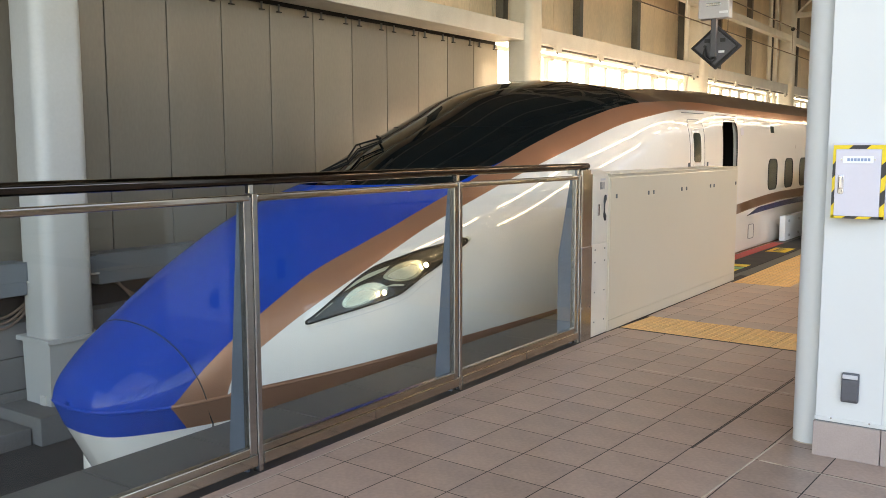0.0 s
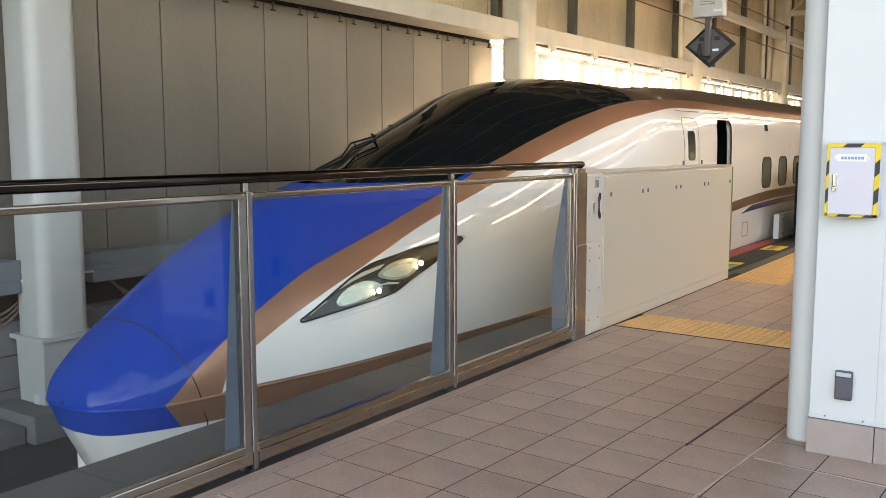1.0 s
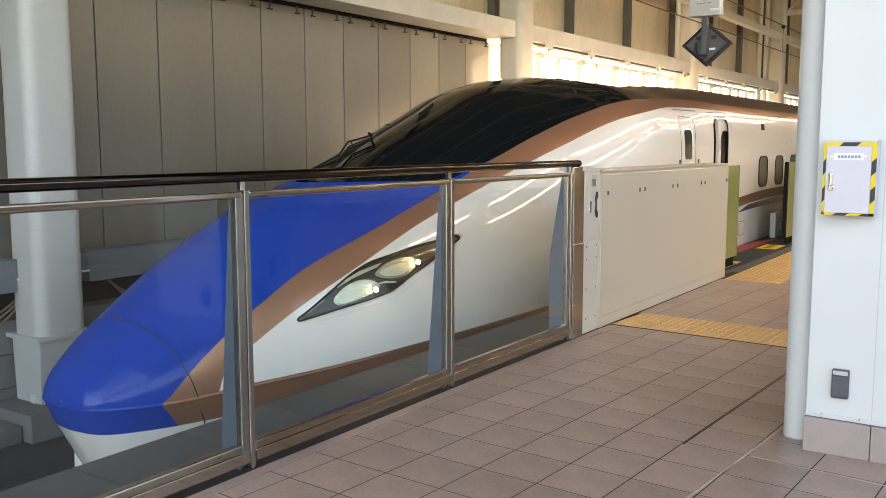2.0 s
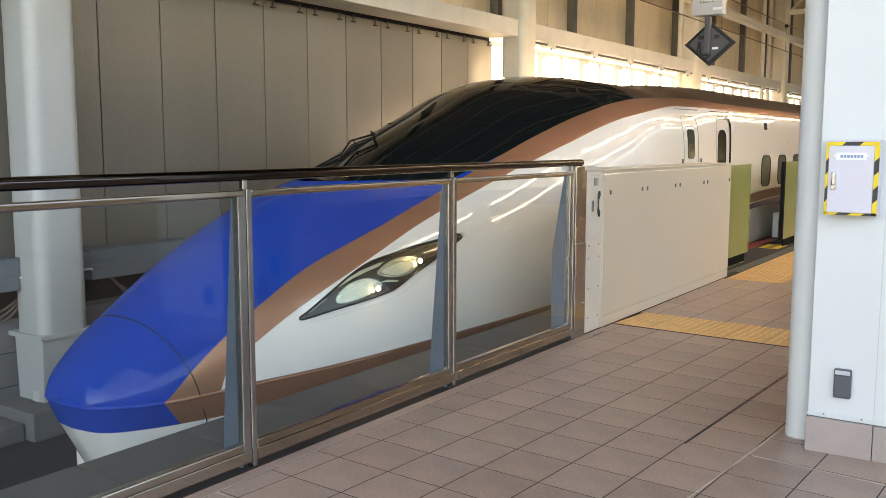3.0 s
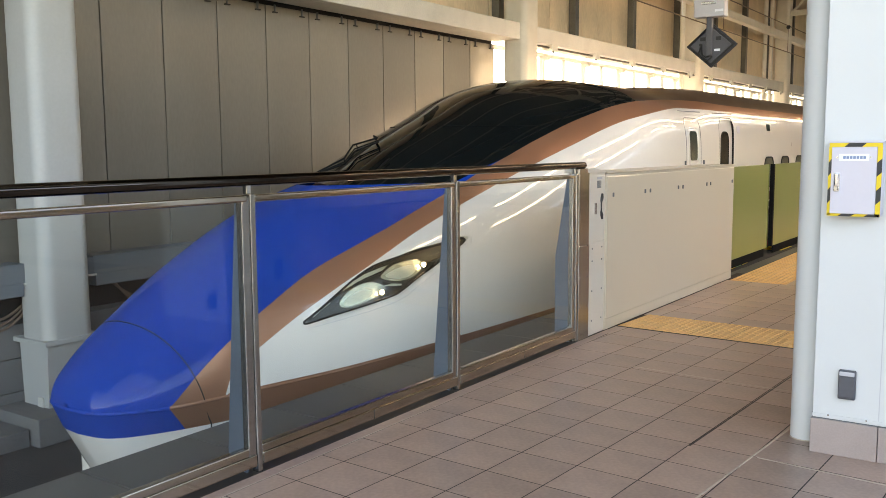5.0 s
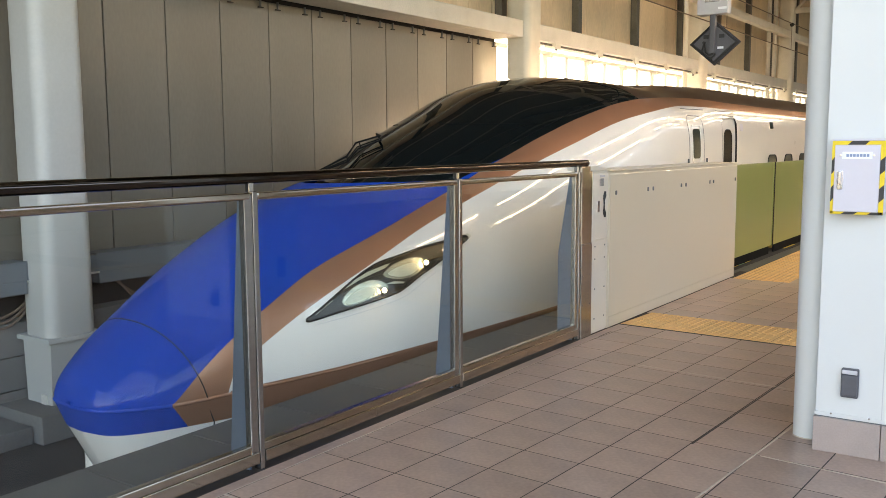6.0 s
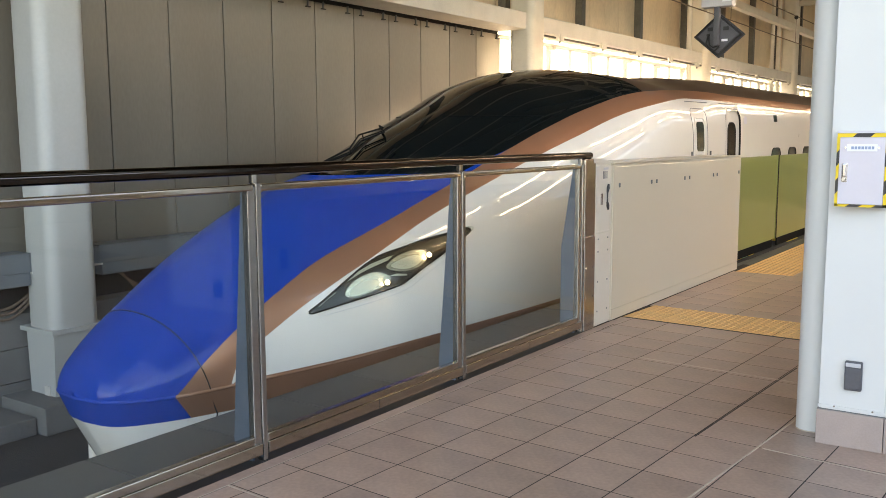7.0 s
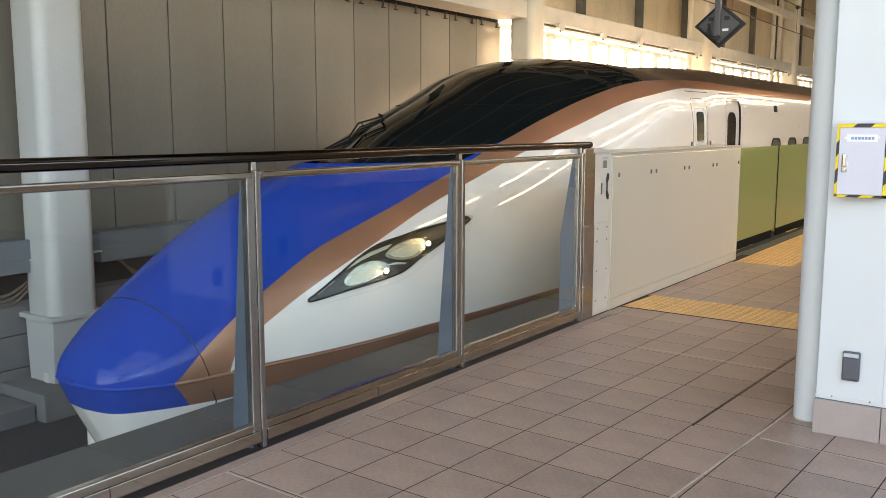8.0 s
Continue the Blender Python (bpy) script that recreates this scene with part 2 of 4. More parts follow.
def share(name, me, parent, x=0.0, y=0.0, z=0.0, rz=0.0):
    """One more piece on a shared mesh."""
    ob = new(name, me)
    ob.parent = parent
    ob.matrix_basis = pose(x, y, z, 0, 0, rz)
    return ob


# ---- setting: platform, track bed, walls, roof ----
EDGE = -3.70          # platform edge
FENCE = -2.985        # face of the glass fence
WALL = -9.2           # far wall behind the track
TURN = -3.09          # the floor tiles lie turned against the platform edge
GROUND = -1.45
solid("ground", boxm(-200, 200, -200, 260, GROUND - 0.4, GROUND), M_BED, "dark stained concrete ground of the track bed", "ground", kind="structure")
solid("track_slab", boxm(-7.0, -3.95, -24, 70, GROUND, GROUND + 0.04), M_BED, "dark concrete track slab under the train", "slab", kind="structure")
for rx in (-5.45 - 0.7525, -5.45 + 0.7525):
    bm = bmesh.new()
    add_box(bm, rx - 0.07, rx + 0.07, -24, 70, GROUND + 0.04, GROUND + 0.06)
    add_box(bm, rx - 0.01, rx + 0.01, -24, 70, GROUND + 0.06, -1.29)
    add_box(bm, rx - 0.033, rx + 0.033, -24, 70, -1.29, -1.25)
    solid("rail", bm, M_RAIL, "rusty steel running rail on the track slab", "rail", "rails of the track", "structure")
platform = solid("platform", boxm(EDGE + 0.02, 9.0, -24, 70, GROUND, -0.03), M_CONC, "concrete platform body under the floor tiles", "platform", kind="structure")
floor = solid("floor", boxm(FENCE + 0.04, 9.0, -24, 70, -0.03, -0.0004), M_JOINT, "station platform floor of brown square tiles with dark joints", "floor", kind="structure")
kerb = solid("kerb", boxm(EDGE, FENCE + 0.04, -24, 10.6, -0.10, -0.005), M_JOINT, "dark grey stone platform ledge outside the glass fence", "kerb", kind="structure")
edge_strip = solid("edge_strip", boxm(EDGE, FENCE + 0.04, 10.6, 70, -0.10, -0.003), M_KERB, "dark grey stone edge strip at the train doors", "kerb", kind="structure")
# flat dark strip: shadow below the bottom rail, painted over dark ledge stone
solid("fence_shadow", boxm(-3.045, -2.965, -24, 6.32, -0.004, 0.001), M_STRIP, "dark strip painted as rail shadow on the ledge stone under the fence", "floor", kind="structure")
solid("fence_border", boxm(-2.964, -2.895, -24, 6.70, -0.004, 0.0002), M_TILE, "narrow brown tile border along the fence", "floor", kind="structure")
solid("fence_joint", boxm(-2.894, -2.890, -24, 6.32, -0.004, 0.0005), M_PALEJOINT, "pale joint between the fence strip and the tiles", "floor", kind="structure")
solid("red_edge_line", boxm(EDGE + 0.01, -3.52, 10.9, 14.6, -0.003, 0.002), M_RED, "red painted warning line at the platform edge", "floor marking", kind="structure")
solid("edge_mat", boxm(-3.495, -3.10, 10.6, 40, -0.003, 0.004), M_MAT, "black rubber mat beside the platform doors", "floor marking", kind="structure")

# far wall: sliding panels below, steel beam, ribbed cladding above; open glazed bays further on
wall = solid("wall_track", boxm(WALL - 0.25, WALL - 0.06, -9, 15.2, GROUND, 8.0), M_GAP, "far station wall behind the track, clad in beige panels", "wall", kind="structure")
solid("wall_upper", boxm(WALL - 0.25, WALL - 0.06, 15.2, 70, 3.75, 8.0), M_GAP, "upper far wall above the glazed bays", "wall", kind="structure")
solid("wall_lower", boxm(WALL - 0.25, WALL - 0.06, 15.2, 70, GROUND, 0.9), M_CONC, "low concrete parapet under the glazed bays", "wall", kind="structure")
# three unseen walls, added with stepped heights to shape side light and reflections
solid("light_block_near", boxm(9.0, 9.2, -24, 6.0, GROUND, 3.4), M_COLUMN, "unseen low wall added to limit light from the platform side", "wall", kind="structure")
solid("light_block_middle", boxm(9.0, 9.2, 6.0, 13.0, GROUND, 4.6), M_COLUMN, "unseen wall added to limit side light beside the platform", "wall", kind="structure")
solid("light_block_far", boxm(9.0, 9.2, 13.0, 70, GROUND, 7.3), M_COLUMN, "unseen wall added to keep bright sky out of the train's reflections", "wall", kind="structure")
# unseen end wall, added against sky glare on the train side
solid("light_block_end", boxm(WALL - 0.25, 9.2, 70, 70.3, GROUND, 8.25), M_COLUMN, "unseen wall added to block sky light at the far end", "wall", kind="structure")
# unseen slab, added to keep sky light off the left wall and nose
solid("light_block_roof", boxm(WALL - 0.25, -3.0, -9, -1.0, 8.0, 8.25), M_CEIL, "unseen roof slab added to shade the wall at the track end", "ceiling", kind="structure")
solid("ceiling", boxm(WALL - 0.25, 9.2, -1.0, 70, 8.0, 8.25), M_CEIL, "roof deck of the station hall", "ceiling", kind="structure")
for z0, z1 in ((GROUND, -1.06), (-1.05, -.70), (-.69, -.33)):
    solid("concrete_course", boxm(WALL - 0.06, WALL + 0.25, -3, 40, z0, z1, 0.006), M_CONC, "stained concrete block course along the far wall", "wall", "concrete courses", "structure")
solid("concrete_step", boxm(WALL + 0.25, -8.28, -3, 4.72, GROUND, -1.27, 0.01), M_CONC, "low grey concrete step beside the column plinth", "step", kind="structure")
solid("eaves_beam", boxm(-8.62, -8.40, -3, 70, 5.40, 5.62, 0.006), M_BEAM, "cream steel eaves beam along the columns", "beam", kind="structure")


# ---- the train ----
XC, YT = -5.45, 3.38      # centre line and nose tip
W_S = (0, .03, .2, .42, .7, 1.12, 1.7, 2.6, 3.5, 4.4, 6, 7, 8, 10)
W_V = (.002, .24, .43, .56, .64, .74, .93, 1.20, 1.35, 1.455, 1.58, 1.635, 1.67, 1.69)
Z_S = (0, .06, .25, .6, 1.1, 2, 2.8, 3.6, 4.4, 5.2, 5.8, 6.4, 7.1, 7.8, 8.6, 10)
Z_V = (-.22, -.06, .11, .36, .68, 1.066, 1.276, 1.588, 1.875, 2.150, 2.27, 2.33, 2.30, 2.245, 2.335, 2.36)
C_S, C_V = (0, .5, 1.1, 1.7, 2.6, 4.4, 6, 10), (-.26, -.262, -.255, -.23, -.165, -.10, -.055, -.02)
N_S, N_V = (0, 1, 2, 4, 5.5, 6.3, 7.2, 8.5, 10), (2, 2, 2, 2.1, 3.0, 4.2, 9.5, 11.5, 12)
M_V = (2, 2, 2, 2, 2.1, 2.3, 2.6, 3.2, 3.6)
A_S = (.41, .63, .97, 1.29, 1.68, 2.27, 2.61, 3.3, 3.95, 4.32, 4.82, 5.36, 5.9, 6.3, 6.8, 8.0, 9.3, 11)
A_V = (-.262, -.07, .155, .338, .540, .750, .855, 1.08, 1.30, 1.415, 1.582, 1.745, 1.878, 1.968, 2.045, 2.10, 2.07, 2.065)
B_S = (.81, .9, 1.14, 1.49, 1.95, 2.62, 3.39, 4.51, 5.2, 6.37, 7.22, 7.73, 9.74, 11)
B_V = (-.24, -.08, .055, .245, .455, .725, .98, 1.31, 1.51, 1.81, 1.95, 1.985, 1.972, 1.965)


def curve(xs, ys, x):
    """Smooth monotone curve through a few stations."""
    xs, ys = np.array(xs, float), np.array(ys, float)
    h = np.diff(xs)
    dd = np.diff(ys) / h
    m = np.zeros(len(xs))
    m[0], m[-1] = dd[0], 0.0
    for i in range(1, len(xs) - 1):
        if dd[i - 1] * dd[i] > 0:
            m[i] = 2 * dd[i - 1] * dd[i] / (dd[i - 1] + dd[i])
    x = np.clip(x, xs[0], xs[-1])
    i = np.clip(np.searchsorted(xs, x) - 1, 0, len(h) - 1)
    t = (x - xs[i]) / h[i]
    return (1 + 2 * t) * (1 - t) ** 2 * ys[i] + t * (1 - t) ** 2 * h[i] * m[i] + t * t * (3 - 2 * t) * ys[i + 1] + t * t * (t - 1) * h[i] * m[i + 1]


def half_width(s):
    return float(curve(W_S, W_V, s))


def crest(s):
    return float(curve(Z_S, Z_V, s))


def crease(s):
    return float(curve(C_S, C_V, s))


def field(x, s, z):
    w, zt, zc = half_width(s), crest(s), crease(s)
    n, m = float(curve(N_S, N_V, s)), float(curve(N_S, M_V, s))
    return (abs(x) / w) ** m + max(0.0, (z - zc) / (zt - zc)) ** n - 1


def hull(s, z, side=1, off=0.0):
    """Point and normal of the train's skin at s metres behind the tip, at height z; side 1 is the platform's."""
    w, zt, zc = half_width(s), crest(s), crease(s)
    n, m = float(curve(N_S, N_V, s)), float(curve(N_S, M_V, s))
    z = min(max(z, zc), zt)
    x = w * max(0.0, 1 - ((z - zc) / (zt - zc)) ** n) ** (1 / m)
    e = 2e-3
    xa = max(x, 1e-3)
    g = Vector(((field(xa + e, s, z) - field(max(xa - e, 0), s, z)) / (2 * e),
                (field(xa, s + e, z) - field(xa, max(s - e, 0), z)) / (2 * e if s > e else e + s),
                (field(xa, s, z + e) - field(xa, s, z - e)) / (2 * e)))
    if x < 1e-3:
        g.x = 0
    g = g.normalized() if g.length > 0 else Vector((0, 0, 1))
    p = Vector((XC + side * x, YT + s, z))
    nn = Vector((side * g.x, g.y, g.z))
    return p + nn * off, nn


def zone_heights(s):
    zc, zt = crease(s), crest(s)
    za = float(curve(A_S, A_V, s)) if s > .41 else zc
    zb = float(curve(B_S, B_V, s)) if s > .81 else zc
    za = min(max(za, zc), zt)
    zb = min(max(zb, zc), za)
    zlow = min(zc + 0.022, zb)
    zd = zt if s < 2.5 else (min(zt, max(za + max(0, .05 * (4.2 - s)), 1.178)) if s < 4.25 else za)
    return zc, zlow, zb, za, max(zd, za), zt


DOOR_S = (8.76, 9.40)
DOOR_TOP = 0.94
SKIRT = ((1.0, 0.0, 0.0), (0.95, 0.06, 0.19), (0.84, 0.20, 0.46), (0.76, 0.32, 0.70))
stations = [0, .008, .02, .04, .07, .1, .14, .2, .27, .34, .41, .47, .535, .6]
stations2 = [.6, .67, .74, .81, .84, .87, .9, .95, 1.0, 1.07, 1.14] + [round(1.22 + .08 * i, 3) for i in range(94)]
stations2 += [8.72, DOOR_S[0], 8.95, 9.1, 9.25, DOOR_S[1], 9.5, 9.7, 9.9, 10.2, 10.6, 11, 12, 14, 16, 18, 20, 22, 24.4]
stations2 = sorted(set(v for v in stations2 if v <= 8.7 or v >= 8.72))


def zone_patch(name, cols, zlo, zhi, rows, material, parent, keep=None, ease=False, label="", which=(1, -1)):
    """A painted zone of the skin on both sides, between two heights per station, with the skin's own normals."""
    me = bpy.data.meshes.new(name)
    verts, norms, faces = [], [], []
    for side in which:
        base = len(verts)
        for s in cols:
            zz = zone_heights(s)
            lo, hi = zz[zlo], zz[zhi]
            for r in rows:
                f = math.sin(r * math.pi / 2) if ease else r
                p, n = hull(s, lo + (hi - lo) * f, side)
                verts.append(p)
                norms.append(n)
        k = len(rows)
        for i in range(len(cols) - 1):
            for j in range(k - 1):
                if keep and side == 1 and not keep((cols[i] + cols[i + 1]) / 2, (rows[j] + rows[j + 1]) / 2):
                    continue
                q = [base + i * k + j, base + (i + 1) * k + j, base + (i + 1) * k + j + 1, base + i * k + j + 1]
                if side == -1:
                    q.reverse()
                a, b, c, dd = (verts[v] for v in q)
                if (c - a).cross(dd - b).length < 2e-7:
                    continue
                faces.append(q)
    me.from_pydata([tuple(v) for v in verts], [], faces)
    me.materials.append(material)
    for p in me.polygons:
        p.use_smooth = True
    me.normals_split_custom_set_from_vertices([tuple(n) for n in norms])
    ob = new(name, me)
    ob.parent = parent
    return tagged(ob, label)


def skirt_patch(name, cols, k0, k1, material, parent, label="", which=(1, -1)):
    bm = bmesh.new()
    for side in which:
        grid = []
        for s in cols:
            w, zc = half_width(s), crease(s)
            fade = math.exp(-s / 0.9)
            row = []
            for t in np.linspace(0, 1, 5):
                a, b = SKIRT[k0], SKIRT[k1]
                fx, fy, fz = (a[i] + (b[i] - a[i]) * t for i in range(3))
                wide = fx + (1 - fx) * 0.75 * min(1, s / 6)
                shift = 0.6 * fz * math.exp(-((s - .45) / .3) ** 2) if k0 == 0 else 0.6 * .19 * math.exp(-((s - .45) / .3) ** 2)
                row.append(bm.verts.new((XC + side * w * wide, YT + s + fy * fade + shift, zc - fz)))
            grid.append(row)
        for u, v in zip(grid, grid[1:]):
            for j in range(4):
                bm.faces.new((u[j], v[j], v[j + 1], u[j + 1]))
        if cols[0] == 0:
            front = grid[0]
            if side == 1:
                first = front
            else:
                for j in range(4):
                    bm.faces.new((first[j], first[j + 1], front[j + 1], front[j]))
    return part(name, bm, material, parent, label, smooth=True)


def dense(outline, closed=True, step=0.05):
    """Adds points along the straight stretches of an outline."""
    out = []
    ends = list(zip(outline, outline[1:] + outline[:1])) if closed else list(zip(outline, outline[1:]))
    for a, b in ends:
        n = max(1, int(math.hypot(b[0] - a[0], b[1] - a[1]) / step))
        out += [(a[0] + (b[0] - a[0]) * k / n, a[1] + (b[1] - a[1]) * k / n) for k in range(n)]
    return out if closed else out + [outline[-1]]


def soft(outline, rounds=2):
    """Rounds off the corners of a closed outline."""
    for _ in range(rounds):
        out = []
        for a, b in zip(outline, outline[1:] + outline[:1]):
            out += [(a[0] * .75 + b[0] * .25, a[1] * .75 + b[1] * .25), (a[0] * .25 + b[0] * .75, a[1] * .25 + b[1] * .75)]
        outline = out
    return outline


def surface_panel(name, outline, material, parent, off, side=1, thick=0.0, label=""):
    """A panel laid on the skin: outline in (s, z), lifted by off, filled as a fan of rings."""
    bm = bmesh.new()
    outline = dense(outline)
    cs = sum(p[0] for p in outline) / len(outline)
    cz = sum(p[1] for p in outline) / len(outline)
    rings = []
    for f in (1.0, 0.75, 0.5, 0.25):
        rings.append([bm.verts.new(hull(cs + (s - cs) * f, cz + (z - cz) * f, side, off)[0]) for s, z in outline])
    mid = bm.verts.new(hull(cs, cz, side, off)[0])
    n = len(outline)
    for u, v in zip(rings, rings[1:]):
        for i in range(n):
            bm.faces.new((u[i], u[(i + 1) % n], v[(i + 1) % n], v[i]))
    for i in range(n):
        bm.faces.new((rings[-1][i], rings[-1][(i + 1) % n], mid))
    if thick:
        low = [bm.verts.new(hull(s, z, side, off - thick)[0]) for s, z in outline]
        for i in range(n):
            bm.faces.new((rings[0][i], rings[0][(i + 1) % n], low[(i + 1) % n], low[i]))
    return part(name, bm, material, parent, label, smooth=True)


def surface_line(name, outline, r, material, parent, side=1, closed=True, off=0.0, label="", sides=6):
    outline = dense(list(outline), closed)
    pts = [hull(s, z, side, off)[0] for s, z in outline]
    if closed:
        pts = pts + [pts[0]]
    return part(name, tube(pts, r, sides), material, parent, label, smooth=True)


def build_train():
    tr = thing("train", "bullet train with blue nose, copper bands and pearl white sides", "train", at=(XC, YT, -1.25))
    inv = Matrix.Translation((-XC, -YT, 1.25))
    up14 = [0, .02, .05] + [round(.1 + .04 * k, 3) for k in range(15)] + [round(.68 + .0175 * k, 4) for k in range(14)] + [.925, DOOR_TOP, .955, .97, .985, 1]
    lin = list(np.linspace(0, 1, 7))
    fine = list(np.linspace(0, 1, 15))
    zone_patch("nose_cover", stations, 3, 5, fine, M_BLUE, tr, ease=True, label="glossy blue rounded nose cover")
    for w in ((1,), (-1,)):
        zone_patch("nose_copper_corner", stations[10:], 0, 3, lin, M_COPPER, tr, label="copper painted corner of the nose cover", which=w)
    c2 = [v for v in stations2]
    for w in ((1,), (-1,)):
        zone_patch("copper_cheek", c2, 0, 1, [0, .5, 1], M_COPPER, tr, which=w)
    in_door = lambda s, r: not (DOOR_S[0] < s < DOOR_S[1] and r < DOOR_TOP)
    for w in ((1,), (-1,)):
        zone_patch("white_side", c2, 1, 2, up14, M_WHITE, tr, keep=in_door, label="pearl white glossy side panel", which=w)
    for w in ((1,), (-1,)):
        zone_patch("copper_band", c2, 2, 3, lin, M_COPPER, tr, label="copper band sweeping up to the roof edge", which=w)
    hood = [v for v in c2 if v <= 4.3]
    zone_patch("blue_hood", hood, 3, 4, fine, M_BLUE, tr, ease=False, label="glossy blue hood before the windscreen")
    canopy = [v for v in c2 if 2.5 <= v <= 6.75]
    zone_patch("canopy", canopy, 4, 5, fine, M_SCREEN, tr, ease=True, label="black glossy cab canopy with wrap-around windscreen")
    roof = [v for v in c2 if v >= 6.7]
    zone_patch("roof", roof, 4, 5, fine, M_ROOF, tr, ease=True, label="dark brown glossy roof")
    front = stations[:11]
    skirt_patch("nose_lower_band", front, 0, 1, M_BLUE, tr)
    skirt_patch("nose_chin", stations, 1, 3, M_WHITE, tr, label="white tapered chin under the nose")
    for w in ((1,), (-1,)):
        skirt_patch("copper_sill_front", stations[10:], 0, 1, M_COPPER, tr, which=w)
    sill = [v for v in c2 if v <= 7.6]
    for w in ((1,), (-1,)):
        skirt_patch("copper_sill", sill, 0, 1, M_COPPER, tr, which=w)
    rest = [v for v in c2 if v >= 7.5]
    for w in ((1,), (-1,)):
        skirt_patch("white_sill", rest, 0, 1, M_WHITE, tr, which=w)
    for w in ((1,), (-1,)):
        skirt_patch("side_skirt", c2, 1, 3, M_WHITE, tr, which=w)
    # rear wall and floor pan
    part("floor_pan", boxm(XC - 1.2, XC + 1.2, YT + 0.9, YT + 24.35, -0.85, -0.70), M_DARK, tr)
    part("rear_wall", boxm(XC - 1.6, XC + 1.6, YT + 24.3, YT + 24.38, -0.7, 2.25), M_DARK, tr)
    for ys in (3.2, 5.7, 18.2, 20.7):
        for sx in (-0.7525, 0.7525):
            bm = bmesh.new()
            bmesh.ops.create_cone(bm, segments=28, radius1=0.43, radius2=0.43, depth=0.12, cap_ends=True,
                                  matrix=Matrix.Translation((XC + sx, YT + ys, -0.82)) @ Matrix.Rotation(radians(90), 4, "Y"))
            part("wheel", bm, M_RAIL, tr, smooth=True)
        part("axle", tube([(XC - 0.75, YT + ys, -0.82), (XC + 0.75, YT + ys, -0.82)], 0.08), M_DARK, tr)
    # rounded edge along the crease of the nose
    for side in (1, -1):
        for ss, m in (([.0, .02, .06, .12, .2, .3, .41], M_BLUE), ([.41, .5, .6, .7, .85, 1.0, 1.2, 1.5, 1.8, 2.2, 2.7], M_COPPER)):
            part("crease_edge", tube([(XC + side * max(0, half_width(v) - .008), YT + v + .006, crease(v)) for v in ss], [.017 if v < .9 else .017 - .007 * (v - .9) / 1.8 for v in ss], 12), m, tr, smooth=True)
    # seam of the nose cover
    for side in (1, -1):
        pts = []
        for k in range(40):
            u = k / 39
            s0 = .47 + .19 * (1 - u) ** 2.2
            pts.append(hull(s0, crest(s0) - (crest(s0) - crease(s0)) * (1 - u) ** 2.4, side, 0.001)[0])
        part("cover_seam", tube(pts, 0.0042, 6), M_RUBBER, tr, "dark seam line of the nose cover")
    for k, ss in enumerate((.62,)):
        w, zc = half_width(ss), crease(ss)
        part("cover_seam", tube([(XC + w * .997, YT + ss + .03, zc - .005), (XC + w * .955, YT + ss + 0.12, zc - 0.19), (XC + w * .85, YT + ss + 0.15, zc - 0.45)], 0.006, 6), M_RUBBER, tr)
    # chin coupling guard
    part("rail_guard", boxm(XC - 0.55, XC - 0.42, YT + .42, YT + .58, -1.12, -0.6, 0.04), M_WHITE, tr)
    part("rail_guard", boxm(XC + 0.42, XC + 0.55, YT + .42, YT + .58, -1.12, -0.6, 0.04), M_WHITE, tr)
    # headlamps
    lamp_line = [(1.49, .182), (1.50, .170), (1.54, .173), (1.77, .212), (2.02, .250), (2.30, .300), (2.38, .328), (2.56, .412), (2.77, .485), (2.95, .557),
                 (3.18, .646), (3.235, .672), (3.235, .690), (3.195, .699), (2.93, .660), (2.67, .630), (2.42, .582), (2.27, .557), (2.18, .533), (2.02, .467), (1.815, .356), (1.565, .216)]
    lamp_line = soft(lamp_line, 1)
    for side in (1, -1):
        surface_panel("headlamp_housing", lamp_line, M_HOUSING, tr, 0.004, side, label="dark lens housing of the slanted headlamp")
        surface_line("headlamp_rim", lamp_line, 0.010, M_RUBBER, tr, side, off=0.006, label="black rubber rim round the headlamp")
        # two bowls: shell, paler inner patch painted as lit, barrel and lit bulb
        for bowl, dish, cs, cz in (
                ([(1.80, .285), (1.84, .243), (1.98, .262), (2.15, .308), (2.25, .352), (2.22, .395), (2.13, .424), (2.02, .412), (1.90, .365)],
                 [(1.83, .280), (1.86, .252), (1.98, .272), (2.10, .310), (2.13, .350), (2.05, .378), (1.93, .342)], 2.194, .331),
                ([(2.22, .452), (2.26, .425), (2.38, .400), (2.53, .420), (2.64, .476), (2.69, .520), (2.65, .552), (2.54, .565), (2.39, .537), (2.29, .498)],
                 [(2.26, .455), (2.32, .428), (2.44, .418), (2.55, .450), (2.60, .495), (2.55, .525), (2.42, .508), (2.32, .482)], 2.676, .506)):
            surface_panel("reflector", soft(bowl), M_REFLECT, tr, 0.010, side, 0.006, "bright metal lamp reflector")
            surface_panel("reflector_lit_patch", soft(dish), M_LAMPLIT, tr, 0.014, side, 0.004, "paler inner patch painted as the lit part of the reflector")
            p, n = hull(cs, cz, side, 0.012)
            d = (n + Vector((0, -0.9, 0))).normalized()
            part("bulb_barrel", tube([p - d * .012, p + d * .030], .024, 16), M_BRASS, tr, "brass bulb barrel", smooth=True)
            bm = bmesh.new()
            bmesh.ops.create_uvsphere(bm, u_segments=16, v_segments=10, radius=0.017, matrix=Matrix.Translation(p + d * .030) @ Matrix.Diagonal((1, 1, 1.15, 1)))
            part("bulb", bm, M_BULB, tr, "lit warm white headlamp bulb", smooth=True)
